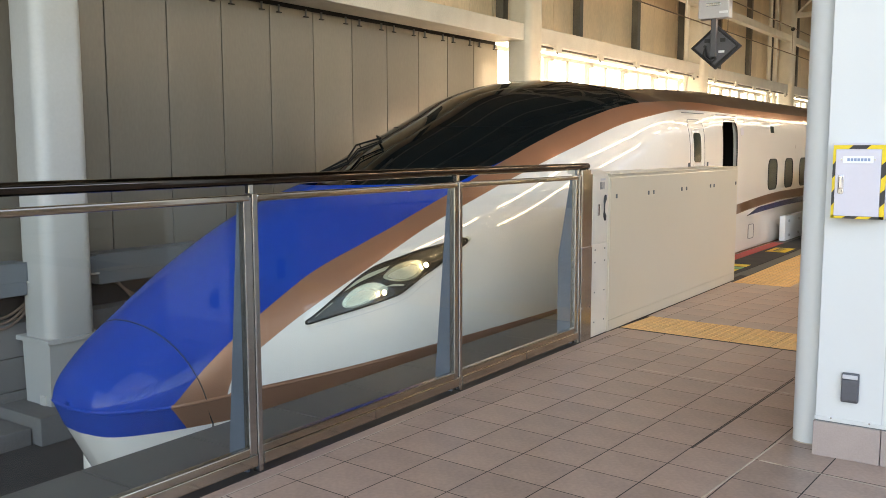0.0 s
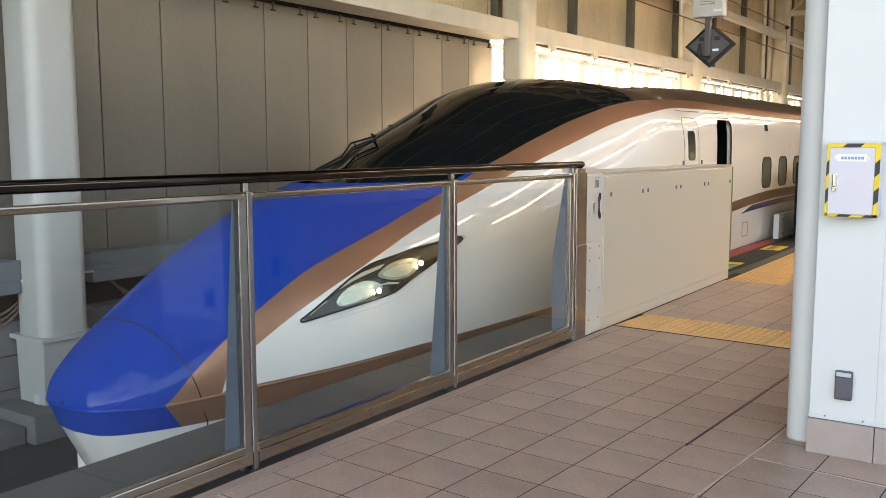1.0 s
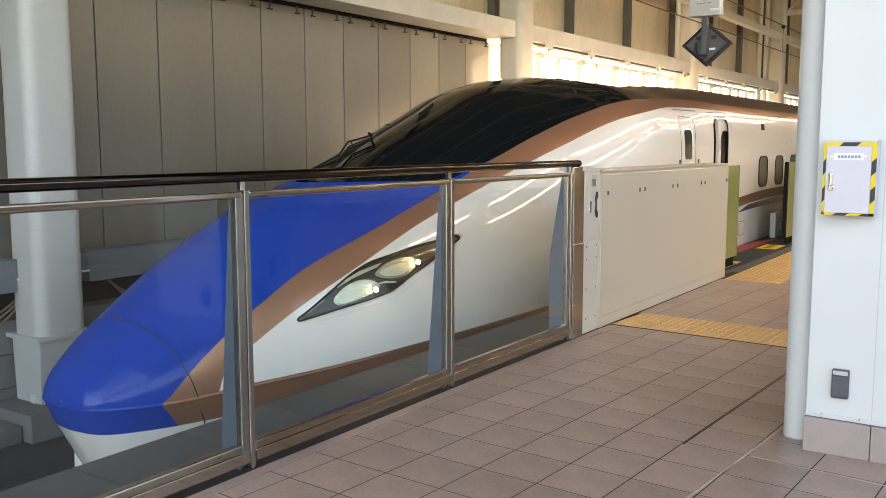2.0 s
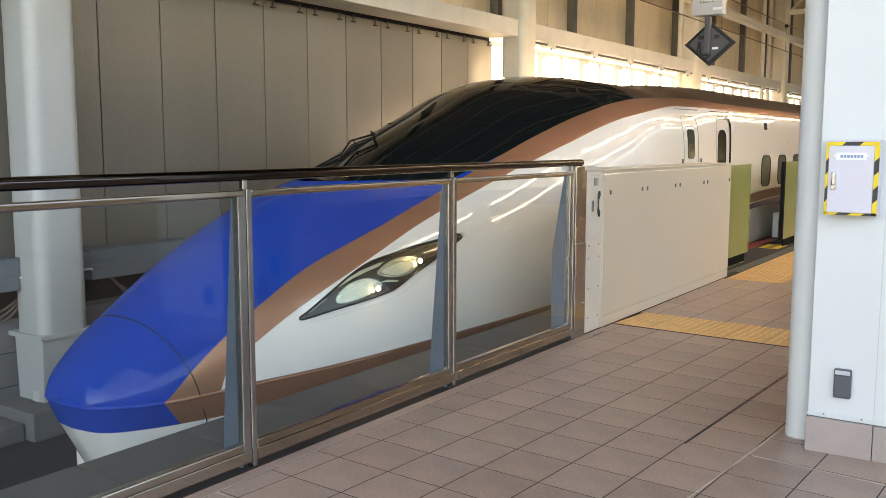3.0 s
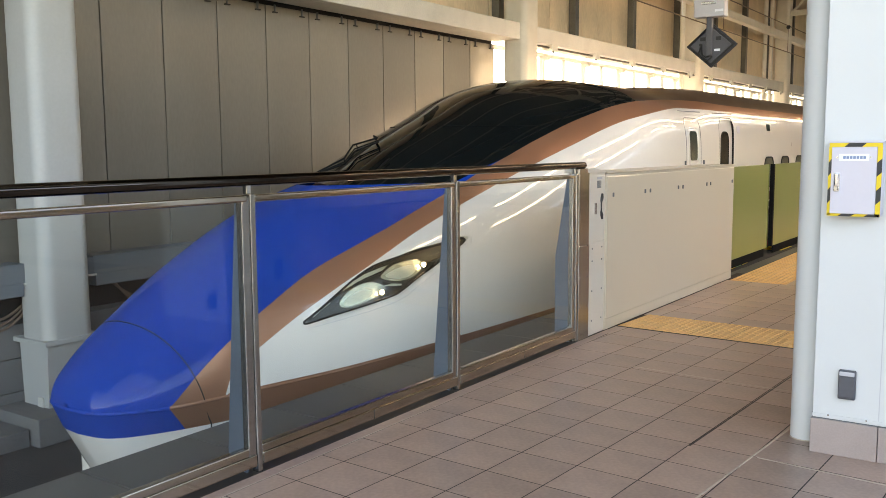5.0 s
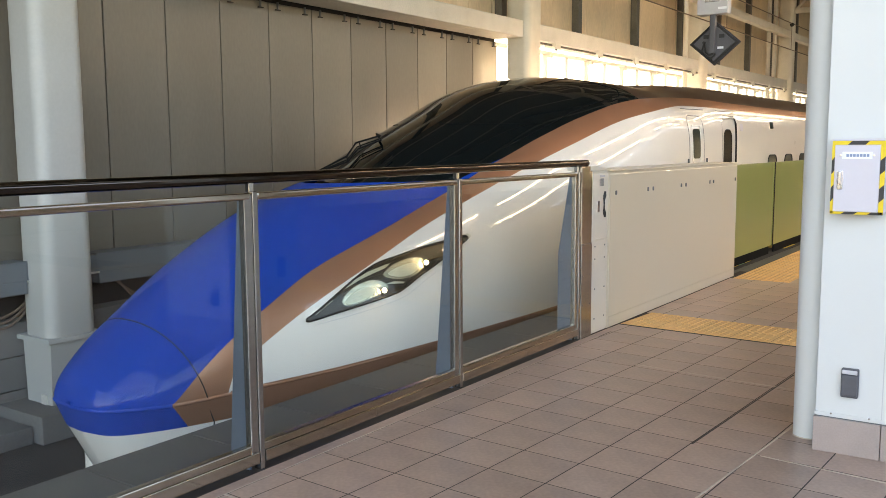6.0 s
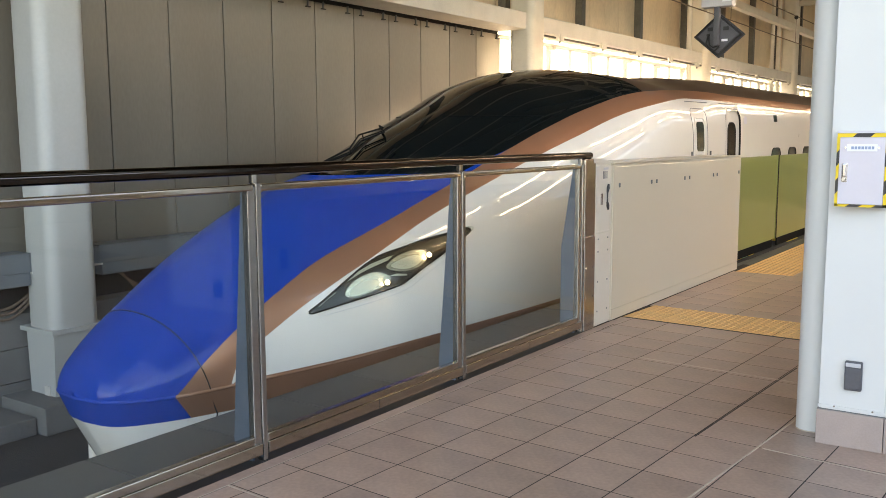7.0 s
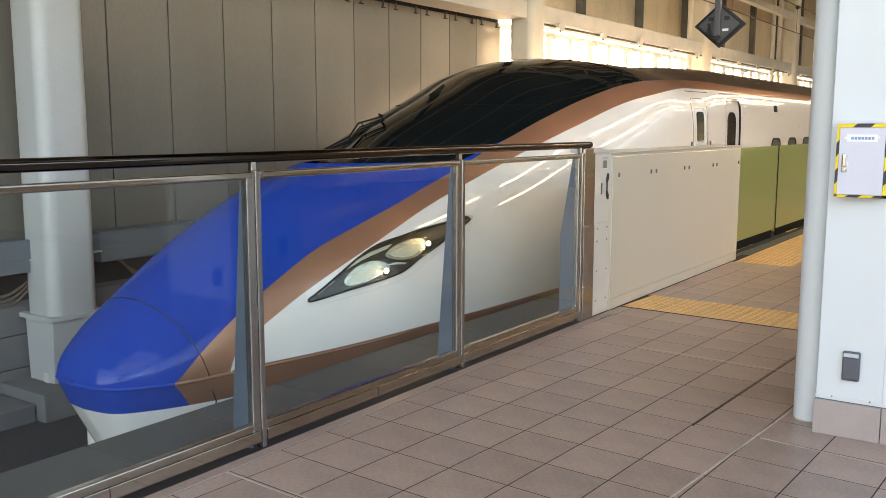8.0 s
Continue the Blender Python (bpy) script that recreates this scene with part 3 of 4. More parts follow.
        # bright streaks of reflected lamplight, laid on as pale and brass strips
        surface_panel("lamp_streak", [(1.86, .372), (1.95, .412), (2.10, .458), (2.27, .502), (2.33, .535), (2.27, .525), (2.10, .485), (1.95, .428)], M_LAMPLIT, tr, 0.012, side, 0.004, "pale strip painted as a bright streak in the headlamp")
        surface_panel("lamp_streak", [(2.22, .378), (2.30, .392), (2.40, .380), (2.39, .368), (2.31, .374)], M_LAMPLIT, tr, 0.012, side, 0.004)
        surface_line("lamp_streak", [(1.575, .212), (1.66, .262), (1.74, .300)], 0.004, M_LAMPLIT, tr, side, closed=False, off=0.008)
        surface_line("lamp_streak", [(2.70, .520), (2.85, .548), (2.98, .590)], 0.003, M_BRASS, tr, side, closed=False, off=0.008)
        surface_panel("headlamp_cover", lamp_line, M_COVER, tr, 0.060, side, 0.045, "clear cover over the headlamp")
        surface_line("headlamp_seam", [(1.55, .135), (1.80, .165), (2.05, .200), (2.30, .245), (2.43, .285), (2.60, .365), (2.80, .440), (3.0, .515)], 0.0016, M_SIGNGREY, tr, side, closed=False)
        surface_line("headlamp_seam", [(3.20, .605), (3.30, .640), (3.33, .690), (3.28, .735)], 0.0016, M_SIGNGREY, tr, side, closed=False)
    # windscreen frame lines and wipers
    for side in (1, -1):
        surface_line("screen_frame", [(3.35, 1.30), (3.9, 1.46), (4.5, 1.64), (4.9, 1.735)], 0.003, M_FRAME, tr, side, closed=False, off=0.001, label="black frame of the wrap-around windscreen")
        surface_line("screen_frame", [(4.05, 1.72), (4.6, 1.72), (5.0, 1.73)], 0.003, M_FRAME, tr, side, closed=False, off=0.002)
        surface_line("screen_frame", [(4.3, 1.47), (4.9, 1.665), (5.5, 1.85), (6.1, 1.99), (6.5, 2.07), (6.62, 2.15), (6.55, 2.24), (6.4, 2.30)], 0.005, M_FRAME, tr, side, closed=False, off=0.002)
    for lift, r, name in ((.075, .009, "wiper_arm"), (.035, .006, "wiper_arm"), (.012, .009, "wiper_blade")):
        pts = [hull(v, z, -1, .025 + lift * f)[0] for v, z, f in ((2.68, 1.22, 0), (2.95, 1.33, .8), (3.25, 1.44, 1), (3.45, 1.53, .7), (3.62, 1.58, .3))]
        part(name, tube(pts, r, 8), M_FRAME, tr, "black wiper linkage before the windscreen", smooth=True)
    for v, z in ((2.95, 1.33), (3.3, 1.46)):
        part("wiper_joint", tube([hull(v, z, -1, .03)[0], hull(v, z, -1, .09)[0]], .006, 6), M_FRAME, tr)
    part("wiper_arm", tube([hull(2.70, 1.22, 1, .02)[0], hull(2.95, 1.27, 1, .03)[0], hull(3.2, 1.38, 1, .03)[0]], .008, 6), M_FRAME, tr, smooth=True)
    # drip lines over the doors
    surface_line("drip_rail", [(7.55, 1.945), (8.2, 1.945)], 0.006, M_OUTLET, tr, closed=False)
    surface_line("drip_rail", [(8.6, 1.945), (9.4, 1.945)], 0.006, M_OUTLET, tr, closed=False)
    # cab side door with window
    leaf = rounded(7.54, 8.04, 0.0, 1.86, 0.10)
    surface_line("cab_door", leaf, 0.006, M_OUTLET, tr, off=-0.002, label="seam of the closed cab side door")
    pane = rounded(7.66, 7.90, 1.32, 1.69, 0.05)
    surface_panel("cab_window", pane, M_WINDOW, tr, 0.006, thick=0.004, label="narrow tinted cab door window")
    surface_line("cab_window_frame", rounded(7.62, 7.94, 1.27, 1.735, 0.06), 0.010, M_WHITE, tr)
    for s in (7.47, 8.12):
        surface_line("grab_handle", [(s, .5), (s, 1.32)], 0.012, M_OUTLET, tr, closed=False, off=0.012)
    # passenger door opening: frame, dark vestibule, sliding leaf
    zb, zt = crease(9.1) + 0.022, 1.885
    ring = [(DOOR_S[0], zb), (DOOR_S[0], zt - .1), (DOOR_S[0] + .1, zt), (DOOR_S[1] - .1, zt), (DOOR_S[1], zt - .1), (DOOR_S[1], zb)]
    surface_line("door_frame", ring, 0.008, M_RUBBER, tr, closed=False, off=-0.006, label="dark seal round the passenger door opening")
    for s0, z0, s1, z1, s2, z2 in ((DOOR_S[0] - .01, zt + .03, DOOR_S[0] + .11, zt + .03, DOOR_S[0] - .01, zt - .11), (DOOR_S[1] + .01, zt + .03, DOOR_S[1] - .11, zt + .03, DOOR_S[1] + .01, zt - .11)):
        bm = bmesh.new()
        bm.faces.new([bm.verts.new(hull(s, z, 1, 0.001)[0]) for s, z in ((s0, z0), (s1, z1), ((s1 * .7 + s2 * .3), (z1 * .7 + z2 * .3)), (s2, z2))])
        part("door_corner", bm, M_WHITE, tr)
    y0, y1 = YT + DOOR_S[0] - 0.25, YT + DOOR_S[1] + 0.9
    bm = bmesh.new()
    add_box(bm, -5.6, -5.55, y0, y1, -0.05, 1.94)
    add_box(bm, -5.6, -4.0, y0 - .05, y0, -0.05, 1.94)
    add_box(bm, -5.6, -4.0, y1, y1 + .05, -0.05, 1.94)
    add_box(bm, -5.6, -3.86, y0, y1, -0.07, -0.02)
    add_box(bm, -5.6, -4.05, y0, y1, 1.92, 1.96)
    part("vestibule", bm, M_INTERIOR, tr, "vestibule behind the passenger door, its shade painted near-black")
    part("vestibule_sign", boxm(-4.6, -4.59, y0 + .3, y0 + .5, 1.66, 1.76), M_LABEL, tr)
    part("vestibule_sign", boxm(-5.545, -5.54, y0 + .5, y0 + .62, 1.2, 1.3), M_LABEL, tr)
    part("vestibule_post", tube([(-4.7, y0 + .62, -.02), (-4.7, y0 + .62, 2.02)], 0.018), M_STEEL, tr)
    # side windows
    for k in range(9):
        s0 = 11.06 + 1.02 * k
        pane = rounded(s0 - .02, s0 + .50, 0.845, 1.322, 0.12)
        surface_panel("window", pane, M_WINDOW, tr, 0.004, thick=0.003, label="small rounded tinted passenger window")
        surface_line("window_seal", pane, 0.010, M_RUBBER, tr, off=0.003)
    surface_panel("side_display", rounded(11.14, 11.34, 1.735, 1.84, 0.02), M_WINDOW, tr, 0.004, thick=0.003, label="small dark destination display")
    surface_panel("emblem", rounded(9.54, 9.68, 1.68, 1.79, 0.03), M_BOXLID, tr, 0.004, thick=0.003, label="pale car emblem beside the door")
    surface_line("hatch", rounded(10.05, 10.33, .15, .36, 0.03), 0.005, M_OUTLET, tr, off=0.0)
    # stripes along the side
    def band(z_a, z_b, s0, point, slant, material, name):
        ss = [s0 + .02 * (1.35 ** i - 1) / .35 * 3 for i in range(14)]
        ss = [v for v in ss if v < 24] + [24.2]
        bm = bmesh.new()
        rows = []
        for s in ss:
            t = min(1, (s - s0) / point) if point else 1
            dip = slant * max(0.0, 1 - (s - s0) / 2.6) ** 1.6
            lo, hi = z_a - dip, z_b - dip
            if point:
                hi = lo + (hi - lo) * t
            rows.append([bm.verts.new(hull(s, lo + (hi - lo) * r, 1, 0.003)[0]) for r in (0, .5, 1)])
        for u, v in zip(rows, rows[1:]):
            for j in (0, 1):
                bm.faces.new((u[j], v[j], v[j + 1], u[j + 1]))
        part(name, bm, material, tr, smooth=True)
    band(0.655, 0.795, DOOR_S[1] + .03, 0, 0.10, M_BRONZE, "bronze_stripe")
    band(0.55, 0.632, 9.95, 0.55, 0.05, M_STRIPE, "navy_stripe")
    # sliding door leaf behind the skin, with its window
    c = [DOOR_S[0] + .02 + (DOOR_S[1] - DOOR_S[0] - .02) * k / 6 for k in range(7)]
    bm = bmesh.new()
    g = [[bm.verts.new(hull(s, z, 1, -0.024)[0]) for z in np.linspace(0.0, 1.87, 12)] for s in c]
    for u, v in zip(g, g[1:]):
        for j in range(11):
            bm.faces.new((u[j], v[j], v[j + 1], u[j + 1]))
    e = bmesh.ops.extrude_face_region(bm, geom=bm.faces[:])
    bmesh.ops.translate(bm, vec=(-0.04, 0, 0), verts=[v for v in e["geom"] if isinstance(v, bmesh.types.BMVert)])
    leaf = part("passenger_door", bm, M_WHITE, tr, "white sliding passenger door", smooth=True)
    pane = rounded(DOOR_S[0] + .13, DOOR_S[1] - .17, 0.80, 1.70, 0.12)
    w = surface_panel("door_window", pane, M_DOORGLASS, leaf, -0.020, thick=0.003, label="arched dark door window")
    surface_line("door_window_seal", pane, 0.006, M_RUBBER, leaf, off=-0.021)
    for o in tr.children:
        if o.type == "MESH" and o.parent == tr:
            o.matrix_parent_inverse = inv
    return tr, leaf


train, train_door = build_train()


# ---- glass fence along the platform edge ----
def build_fence():
    fe = thing("glass_fence", "steel and glass platform fence with polished handrail", "fence", at=(FENCE, 2.8, 0))
    x = FENCE
    posts = [-0.54, 1.14, 2.80, 4.485, 6.13]
    part("handrail", tube([(x - .02, -0.9, 1.360), (x - .02, 6.30, 1.360)], 0.026, 20), M_TUBE, fe, "polished round steel handrail", smooth=True)
    for i, y in enumerate(posts):
        part("post", boxm(x - 0.03, x + 0.012, y - 0.012, y + 0.018, 0.0, 1.300, 0.004), M_STEEL, fe, "brushed steel post")
        part("post_channel", boxm(x - 0.035, x + 0.004, y - 0.058, y - 0.0125, 0.085, 1.285, 0.004), M_STEEL, fe)
        part("fin_plate", prism([(x - .03, .085), (x - .03, 1.27), (x - .055, 1.27), (x - .15, .66 if i == 4 else .10), (x - .15, .0), (x - .03, .0)], "y", y - .046, y - .032), M_FIN, fe, "tapered steel fin plate behind the post")
        part("rail_bracket", boxm(x - 0.034, x - 0.008, y - 0.016, y + 0.014, 1.298, 1.345, 0.003), M_MIRROR, fe)
    for a, b in zip(posts, posts[1:]):
        part("top_rail", boxm(x - 0.03, x + 0.006, a + .02, b - .02, 1.262, 1.296, 0.010, 3), M_BEAD, fe, "polished upper glazing rail")
        part("bottom_rail", boxm(x - 0.034, x + 0.008, a + .02, b - .06, 0.086, 0.128, 0.006), M_BEAD, fe, "polished lower glazing rail")
        part("bottom_cover", boxm(x - 0.030, x + 0.016, a + .02, b - .02, 0.034, 0.090, 0.004), M_BEAD, fe, "polished steel cover under the glass")
        part("cover_joint", boxm(x - 0.028, x + 0.0165, (a + b) / 2 - .002, (a + b) / 2 + .002, 0.036, 0.088), M_RUBBER, fe)
        g = part("glass_pane", boxm(x - 0.018, x - 0.010, a + .02, b - .055, 0.125, 1.265), M_PANE, fe, "clear glass pane")
        g.visible_shadow = False
    part("end_post", boxm(x - 0.05, x + 0.014, 6.155, 6.335, 0.0, 1.335, 0.004), M_STEEL, fe, "wide brushed steel end post")
    part("end_post_base", boxm(x - 0.052, x + 0.018, 6.153, 6.337, 0.0, 0.74, 0.003), M_STEEL, fe)
    for zz in (.735, .49, .26):
        for yy in (6.18, 6.31):
            part("rivet", tube([(x + .018, yy, zz), (x + .022, yy, zz)], .006, 8), M_CHROME, fe)
    return fe


fence = build_fence()


# ---- platform gate: phone cabinet, housing, sliding leaves ----
def phone_cabinet():
    c = thing("phone_cabinet", "pale grey steel cabinet with emergency phone at the platform gate", "cabinet", at=(FENCE - .15, 6.5, 0))
    x = FENCE + .012
    part("body", boxm(x - .18, x - .008, 6.34, 6.64, 0.0, 1.30, 0.004), M_CABINET, c)
    part("sloped_top", prism([(6.30, 1.30), (6.63, 1.30), (6.63, 1.306), (6.42, 1.335), (6.30, 1.338)], "x", x - .20, x + .004), M_CABINET, c, "pale sloping cabinet top")
    up = part("upper_door", boxm(x - .008, x, 6.347, 6.634, 0.76, 1.275, 0.003), M_CABINET, c)
    lo = part("lower_door", boxm(x - .008, x, 6.347, 6.634, 0.02, 0.748, 0.003), M_CABINET, c)
    for k in range(4):
        part("speaker_slot", boxm(x - .001, x + .002, 6.475 + .022 * k, 6.485 + .022 * k, 1.175, 1.235), M_OUTLET, up)
    part("name_plate", boxm(x, x + .002, 6.48, 6.57, 1.245, 1.262), M_SIGNGREY, up)
    part("latch", boxm(x, x + .008, 6.43, 6.465, 0.97, 1.06, 0.003), M_CHROME, up, "chrome latch")
    pts = [(x + .003, 6.572, 1.128), (x + .004, 6.560, 1.095), (x + .008, 6.547, 1.06), (x + .010, 6.544, 1.026), (x + .008, 6.547, .992), (x + .004, 6.560, .958), (x + .003, 6.572, .926)]
    part("phone_symbol", tube(pts, [.010, .016, .007, .006, .007, .016, .010], 8), M_BLACKTAPE, up, "black telephone receiver symbol", smooth=True)
    for yy in (6.40, 6.58):
        for zz in (.12, .36, .60, .70):
            part("screw", tube([(x, yy, zz), (x + .004, yy, zz)], 0.007, 8), M_OUTLET, lo)
    return c


phone_cabinet()


def gate_housing(y0, y1, label):
    c = thing("gate_housing", label, "platform gate", "housings of the platform gate", at=(FENCE - .2, (y0 + y1) / 2, 0))
    x = FENCE + .018
    part("body", boxm(x - .335, x - .006, y0, y1, 0.0, 1.286, 0.006), M_GATE, c)
    part("front_panel", boxm(x - .006, x + .002, y0 + .012, y1 - .012, 0.10, 1.262, 0.003), M_GATE, c)
    part("plinth_panel", boxm(x - .006, x + .001, y0 + .012, y1 - .012, 0.004, 0.092, 0.003), M_GATE, c)
    part("top_cover", boxm(x - .37, x + .008, y0 - .004, y1 + .004, 1.286, 1.297, 0.004), M_GATE, c, "thin cream top cover")
    part("end_seal", boxm(x - .30, x - .16, y1, y1 + .014, 0.05, 1.29), M_RUBBER, c)
    for d in (.13, .82, .94, 1.66, 1.79, 2.51, 2.63, 3.39):
        part("lock", boxm(x + .002, x + .008, y0 + d - .012, y0 + d + .012, 1.092, 1.128, 0.006), M_OUTLET, c, "small grey lock cover")
    return c


GATE_END = 10.12
gate_housing(6.645, GATE_END, "cream steel platform gate housing beside the train nose")
gate_housing(15.4, 18.9, "cream steel platform gate housing beyond the train door")


def gate_leaf(length, direction, label):
    g = thing("gate_leaf", label, "platform gate", "sliding leaves of the platform gate", at=(0, 0, 0))
    a, b = (-length, 0) if direction > 0 else (0, length)
    part("panel", boxm(-.018, .018, a, b, 0.112, 1.250, 0.004), M_LEAF, g, "moss green smooth panel")
    part("edge_strip", boxm(-.026, .026, (b - .001) if direction > 0 else (a - .058), (b + .006) if direction > 0 else (a + .001), 0.11, 1.252, 0.002), M_LEAF if direction > 0 else M_FRAME, g, "closing edge of the leaf")
    part("carriage", boxm(-.012, .012, a + .1, b - .1, 0.0, 0.113), M_FRAME, g)
    return g


leaf_near = gate_leaf(2.6, 1, "moss green platform gate leaf sliding out of its housing")
leaf_far = gate_leaf(2.6, -1, "moss green platform gate leaf with black closing edge")
box = thing("sensor_box", "low white steel box with bolts beside the train", "box", at=(-3.61, 15.0, 0))
part("cover", boxm(-3.66, -3.57, 14.85, 16.6, 0.005, 0.405, 0.006), M_LABEL, box)
for yy in (15.05, 15.7, 16.4):
    for zz in (.09, .32):
        part("bolt", tube([(-3.57, yy, zz), (-3.55, yy, zz)], 0.022, 8), M_CHROME, box)

# stickers on the edge mat
for y, m, lab in ((10.80, M_YELLOW, "yellow"), (11.05, M_GREEN, "green"), (11.33, M_YELLOW, "yellow")):
    solid("floor_sticker", boxm(-3.42, -3.18, y, y + .22, 0.004, 0.006), m, lab + " sticker on the black edge mat", "sticker", "stickers on the mat")
st = thing("floor_sticker", "yellow warning sticker with dark writing on the mat", "sticker", "stickers on the mat", at=(-3.3, 13.8, 0))
part("sheet", boxm(-3.44, -3.16, 13.20, 13.80, 0.004, 0.006), M_YELLOW, st)
for k in range(3):
    part("writing_bar", boxm(-3.36, -3.26, 13.30 + .16 * k, 13.38 + .16 * k, 0.006, 0.008), M_BLACKTAPE, st)


# ---- white pillar with half-round edge, outlet and warning box ----
def build_pillar():
    p = thing("pillar", "white steel-clad platform pillar with mauve stone base", "pillar", at=(-.3, 4.9, 0))
    R = Matrix.Translation((-.913, 4.507, 0)) @ Matrix.Rotation(radians(0.6), 4, "Z")
    def lay(name, bm, m, parent=p, label="", smooth=False):
        bmesh.ops.transform(bm, matrix=R, verts=bm.verts[:])
        return part(name, bm, m, parent, label, smooth)
    lay("cladding", boxm(0.008, 0.75, 0.006, 0.75, 0.178, 8.0, 0.002), M_PILLAR, label="smooth white steel cladding")
    lay("joint", boxm(0.012, 0.746, 0.010, 0.746, 0.172, 0.178), M_OUTLET)
    lay("trim", boxm(0.004, 0.754, 0.002, 0.754, 0.186, 0.198), M_PILLAR)
    lay("stone_base", boxm(0.0, 0.30, 0.0, 0.74, 0.0, 0.172, 0.003), M_SKIRT, label="mauve grey polished stone base")
    lay("stone_base", boxm(0.303, 0.75, 0.0, 0.74, 0.0, 0.172, 0.003), M_SKIRT)
    lay("seam", boxm(0.300, 0.304, 0.0055, 0.02, 0.20, 8.0), M_SIGNGREY)
    for xx in (.08, .25):
        lay("screw", tube([(xx, .004, .196), (xx, -.002, .196)], .005, 8), M_CHROME)
    bm = bmesh.new()
    add_tube(bm, [(-.061, .225, -.002), (-.061, .225, 8.0)], 0.078, 28)
    lay("round_edge", bm, M_PILLAR, label="pale round edge column", smooth=True)
    lay("base_ring", tube([(-.061, .225, 0.0), (-.061, .225, 0.004)], .082, 28), M_PALEJOINT)
    o = lay("outlet_cover", boxm(.121, .198, -.022, .006, .290, .432, .006), M_SIGNCOVER, label="grey weatherproof socket cover")
    lay("outlet_lid", boxm(.124, .195, -.030, -.020, .300, .402, .005), M_SIGNCOVER, o)
    lay("outlet_hood", boxm(.126, .193, -.028, -.021, .406, .426, .003), M_SIGNGREY, o, "pale grey hood of the socket cover")
    lay("outlet_cover", boxm(-.010, .010, .50, .58, .46, .62, .006), M_OUTLET)
    return p


build_pillar()


def warning_box():
    b = thing("key_box", "lilac white wall box edged in black and yellow tape", "box", at=(-.78, 4.45, 1.17))
    x0, x1, y0, y1, z0, z1 = -.860, -.637, 4.405, 4.508, 1.178, 1.516
    part("case", boxm(x0, x1, y0 + .012, y1, z0, z1, .004), M_BOXLID, b)
    lid = part("lid", boxm(x0 + .012, x1 - .020, y0, y0 + .014, z0 + .010, z1 - .022, .003), M_BOXLID, b, "lilac white hinged lid")
    part("hood", boxm(x0 - .004, x1 + .004, y0 + .004, y1, z1 - .004, z1 + .006, .003), M_BOXLID, b)
    def tape(xa, xb, za, zb, along, n):
        for k in range(n):
            f0, f1 = k / n, (k + 1) / n
            m = M_YELLOW if k % 2 == 0 else M_BLACKTAPE
            sl = 0.010
            if along == "z":
                q = [(xa, za + (zb - za) * f0 - sl * (k > 0)), (xb, za + (zb - za) * f0 + sl * (k > 0)), (xb, za + (zb - za) * f1 + sl * (k < n - 1)), (xa, za + (zb - za) * f1 - sl * (k < n - 1))]
            else:
                q = [(xa + (xb - xa) * f0 - sl * (k > 0), za), (xa + (xb - xa) * f1 - sl * (k < n - 1), za), (xa + (xb - xa) * f1 + sl * (k < n - 1), zb), (xa + (xb - xa) * f0 + sl * (k > 0), zb)]
            part("warning_tape", prism(q, "y", y0 + .006, y0 + .012), m, b)
    tape(x0 - .001, x0 + .013, z0, z1 - .02, "z", 5)
    tape(x1 - .019, x1 + .001, z0, z1 - .02, "z", 5)
    tape(x0, x1, z0 - .002, z0 + .011, "x", 4)
    tape(x0, x1, z1 - .021, z1 - .003, "x", 3)
    lb = part("label_plate", boxm(x0 + .044, x1 - .052, y0 - .003, y0, z1 - .085, z1 - .053), M_LABEL, lid, "small white label with blue writing")
    for k in range(7):
        part("writing_bar", boxm(x0 + .062 + .0142 * k, x0 + .073 + .0142 * k, y0 - .0042, y0 - .003, z1 - .076, z1 - .063), M_INK, lb)
    for xx in (x0 + .038, x1 - .046):
        part("rivet", tube([(xx, y0, z1 - .069), (xx, y0 - .004, z1 - .069)], .004, 8), M_CHROME, lid)
    part("latch_plate", boxm(x0 + .026, x0 + .051, y0 - .004, y0, z0 + .112, z0 + .198, .004), M_CHROME, lid)
    part("latch", boxm(x0 + .029, x0 + .047, y0 - .014, y0 - .003, z0 + .135, z0 + .196, .005), M_CHROME, lid, "chrome paddle latch")
    part("keyhole", tube([(x0 + .038, y0 - .012, z0 + .125), (x0 + .038, y0 - .016, z0 + .125)], .008, 10), M_STEEL, lid)
    return b


warning_box()


# ---- columns and cladding behind the track ----
def build_column(y, label, paint):
    c = thing("column", label, "column", "steel columns along the far wall", at=(-8.6, y, GROUND))
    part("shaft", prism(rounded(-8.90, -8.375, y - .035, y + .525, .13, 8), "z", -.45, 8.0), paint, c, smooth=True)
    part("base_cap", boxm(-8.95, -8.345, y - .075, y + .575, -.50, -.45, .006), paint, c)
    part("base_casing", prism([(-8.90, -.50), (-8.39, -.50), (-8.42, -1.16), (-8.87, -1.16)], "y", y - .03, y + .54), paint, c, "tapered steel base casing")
    part("base_tab", boxm(-8.60, -8.50, y - .045, y - .03, -1.16, -1.06), M_GALV, c)
    part("plinth", boxm(-9.0, -8.14, y - .32, y + .80, GROUND, -1.16, .01), M_CONC, c, "grey concrete plinth")
    return c


# farther columns take the cream material: warm light put into their colour
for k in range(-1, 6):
    build_column(5.06 + 9.95 * k, "grey-white rounded steel column on a tapered base" if k < 1 else "rounded steel column on a tapered base, coloured cream for warm light", M_COLUMN if k < 1 else M_BEAM)

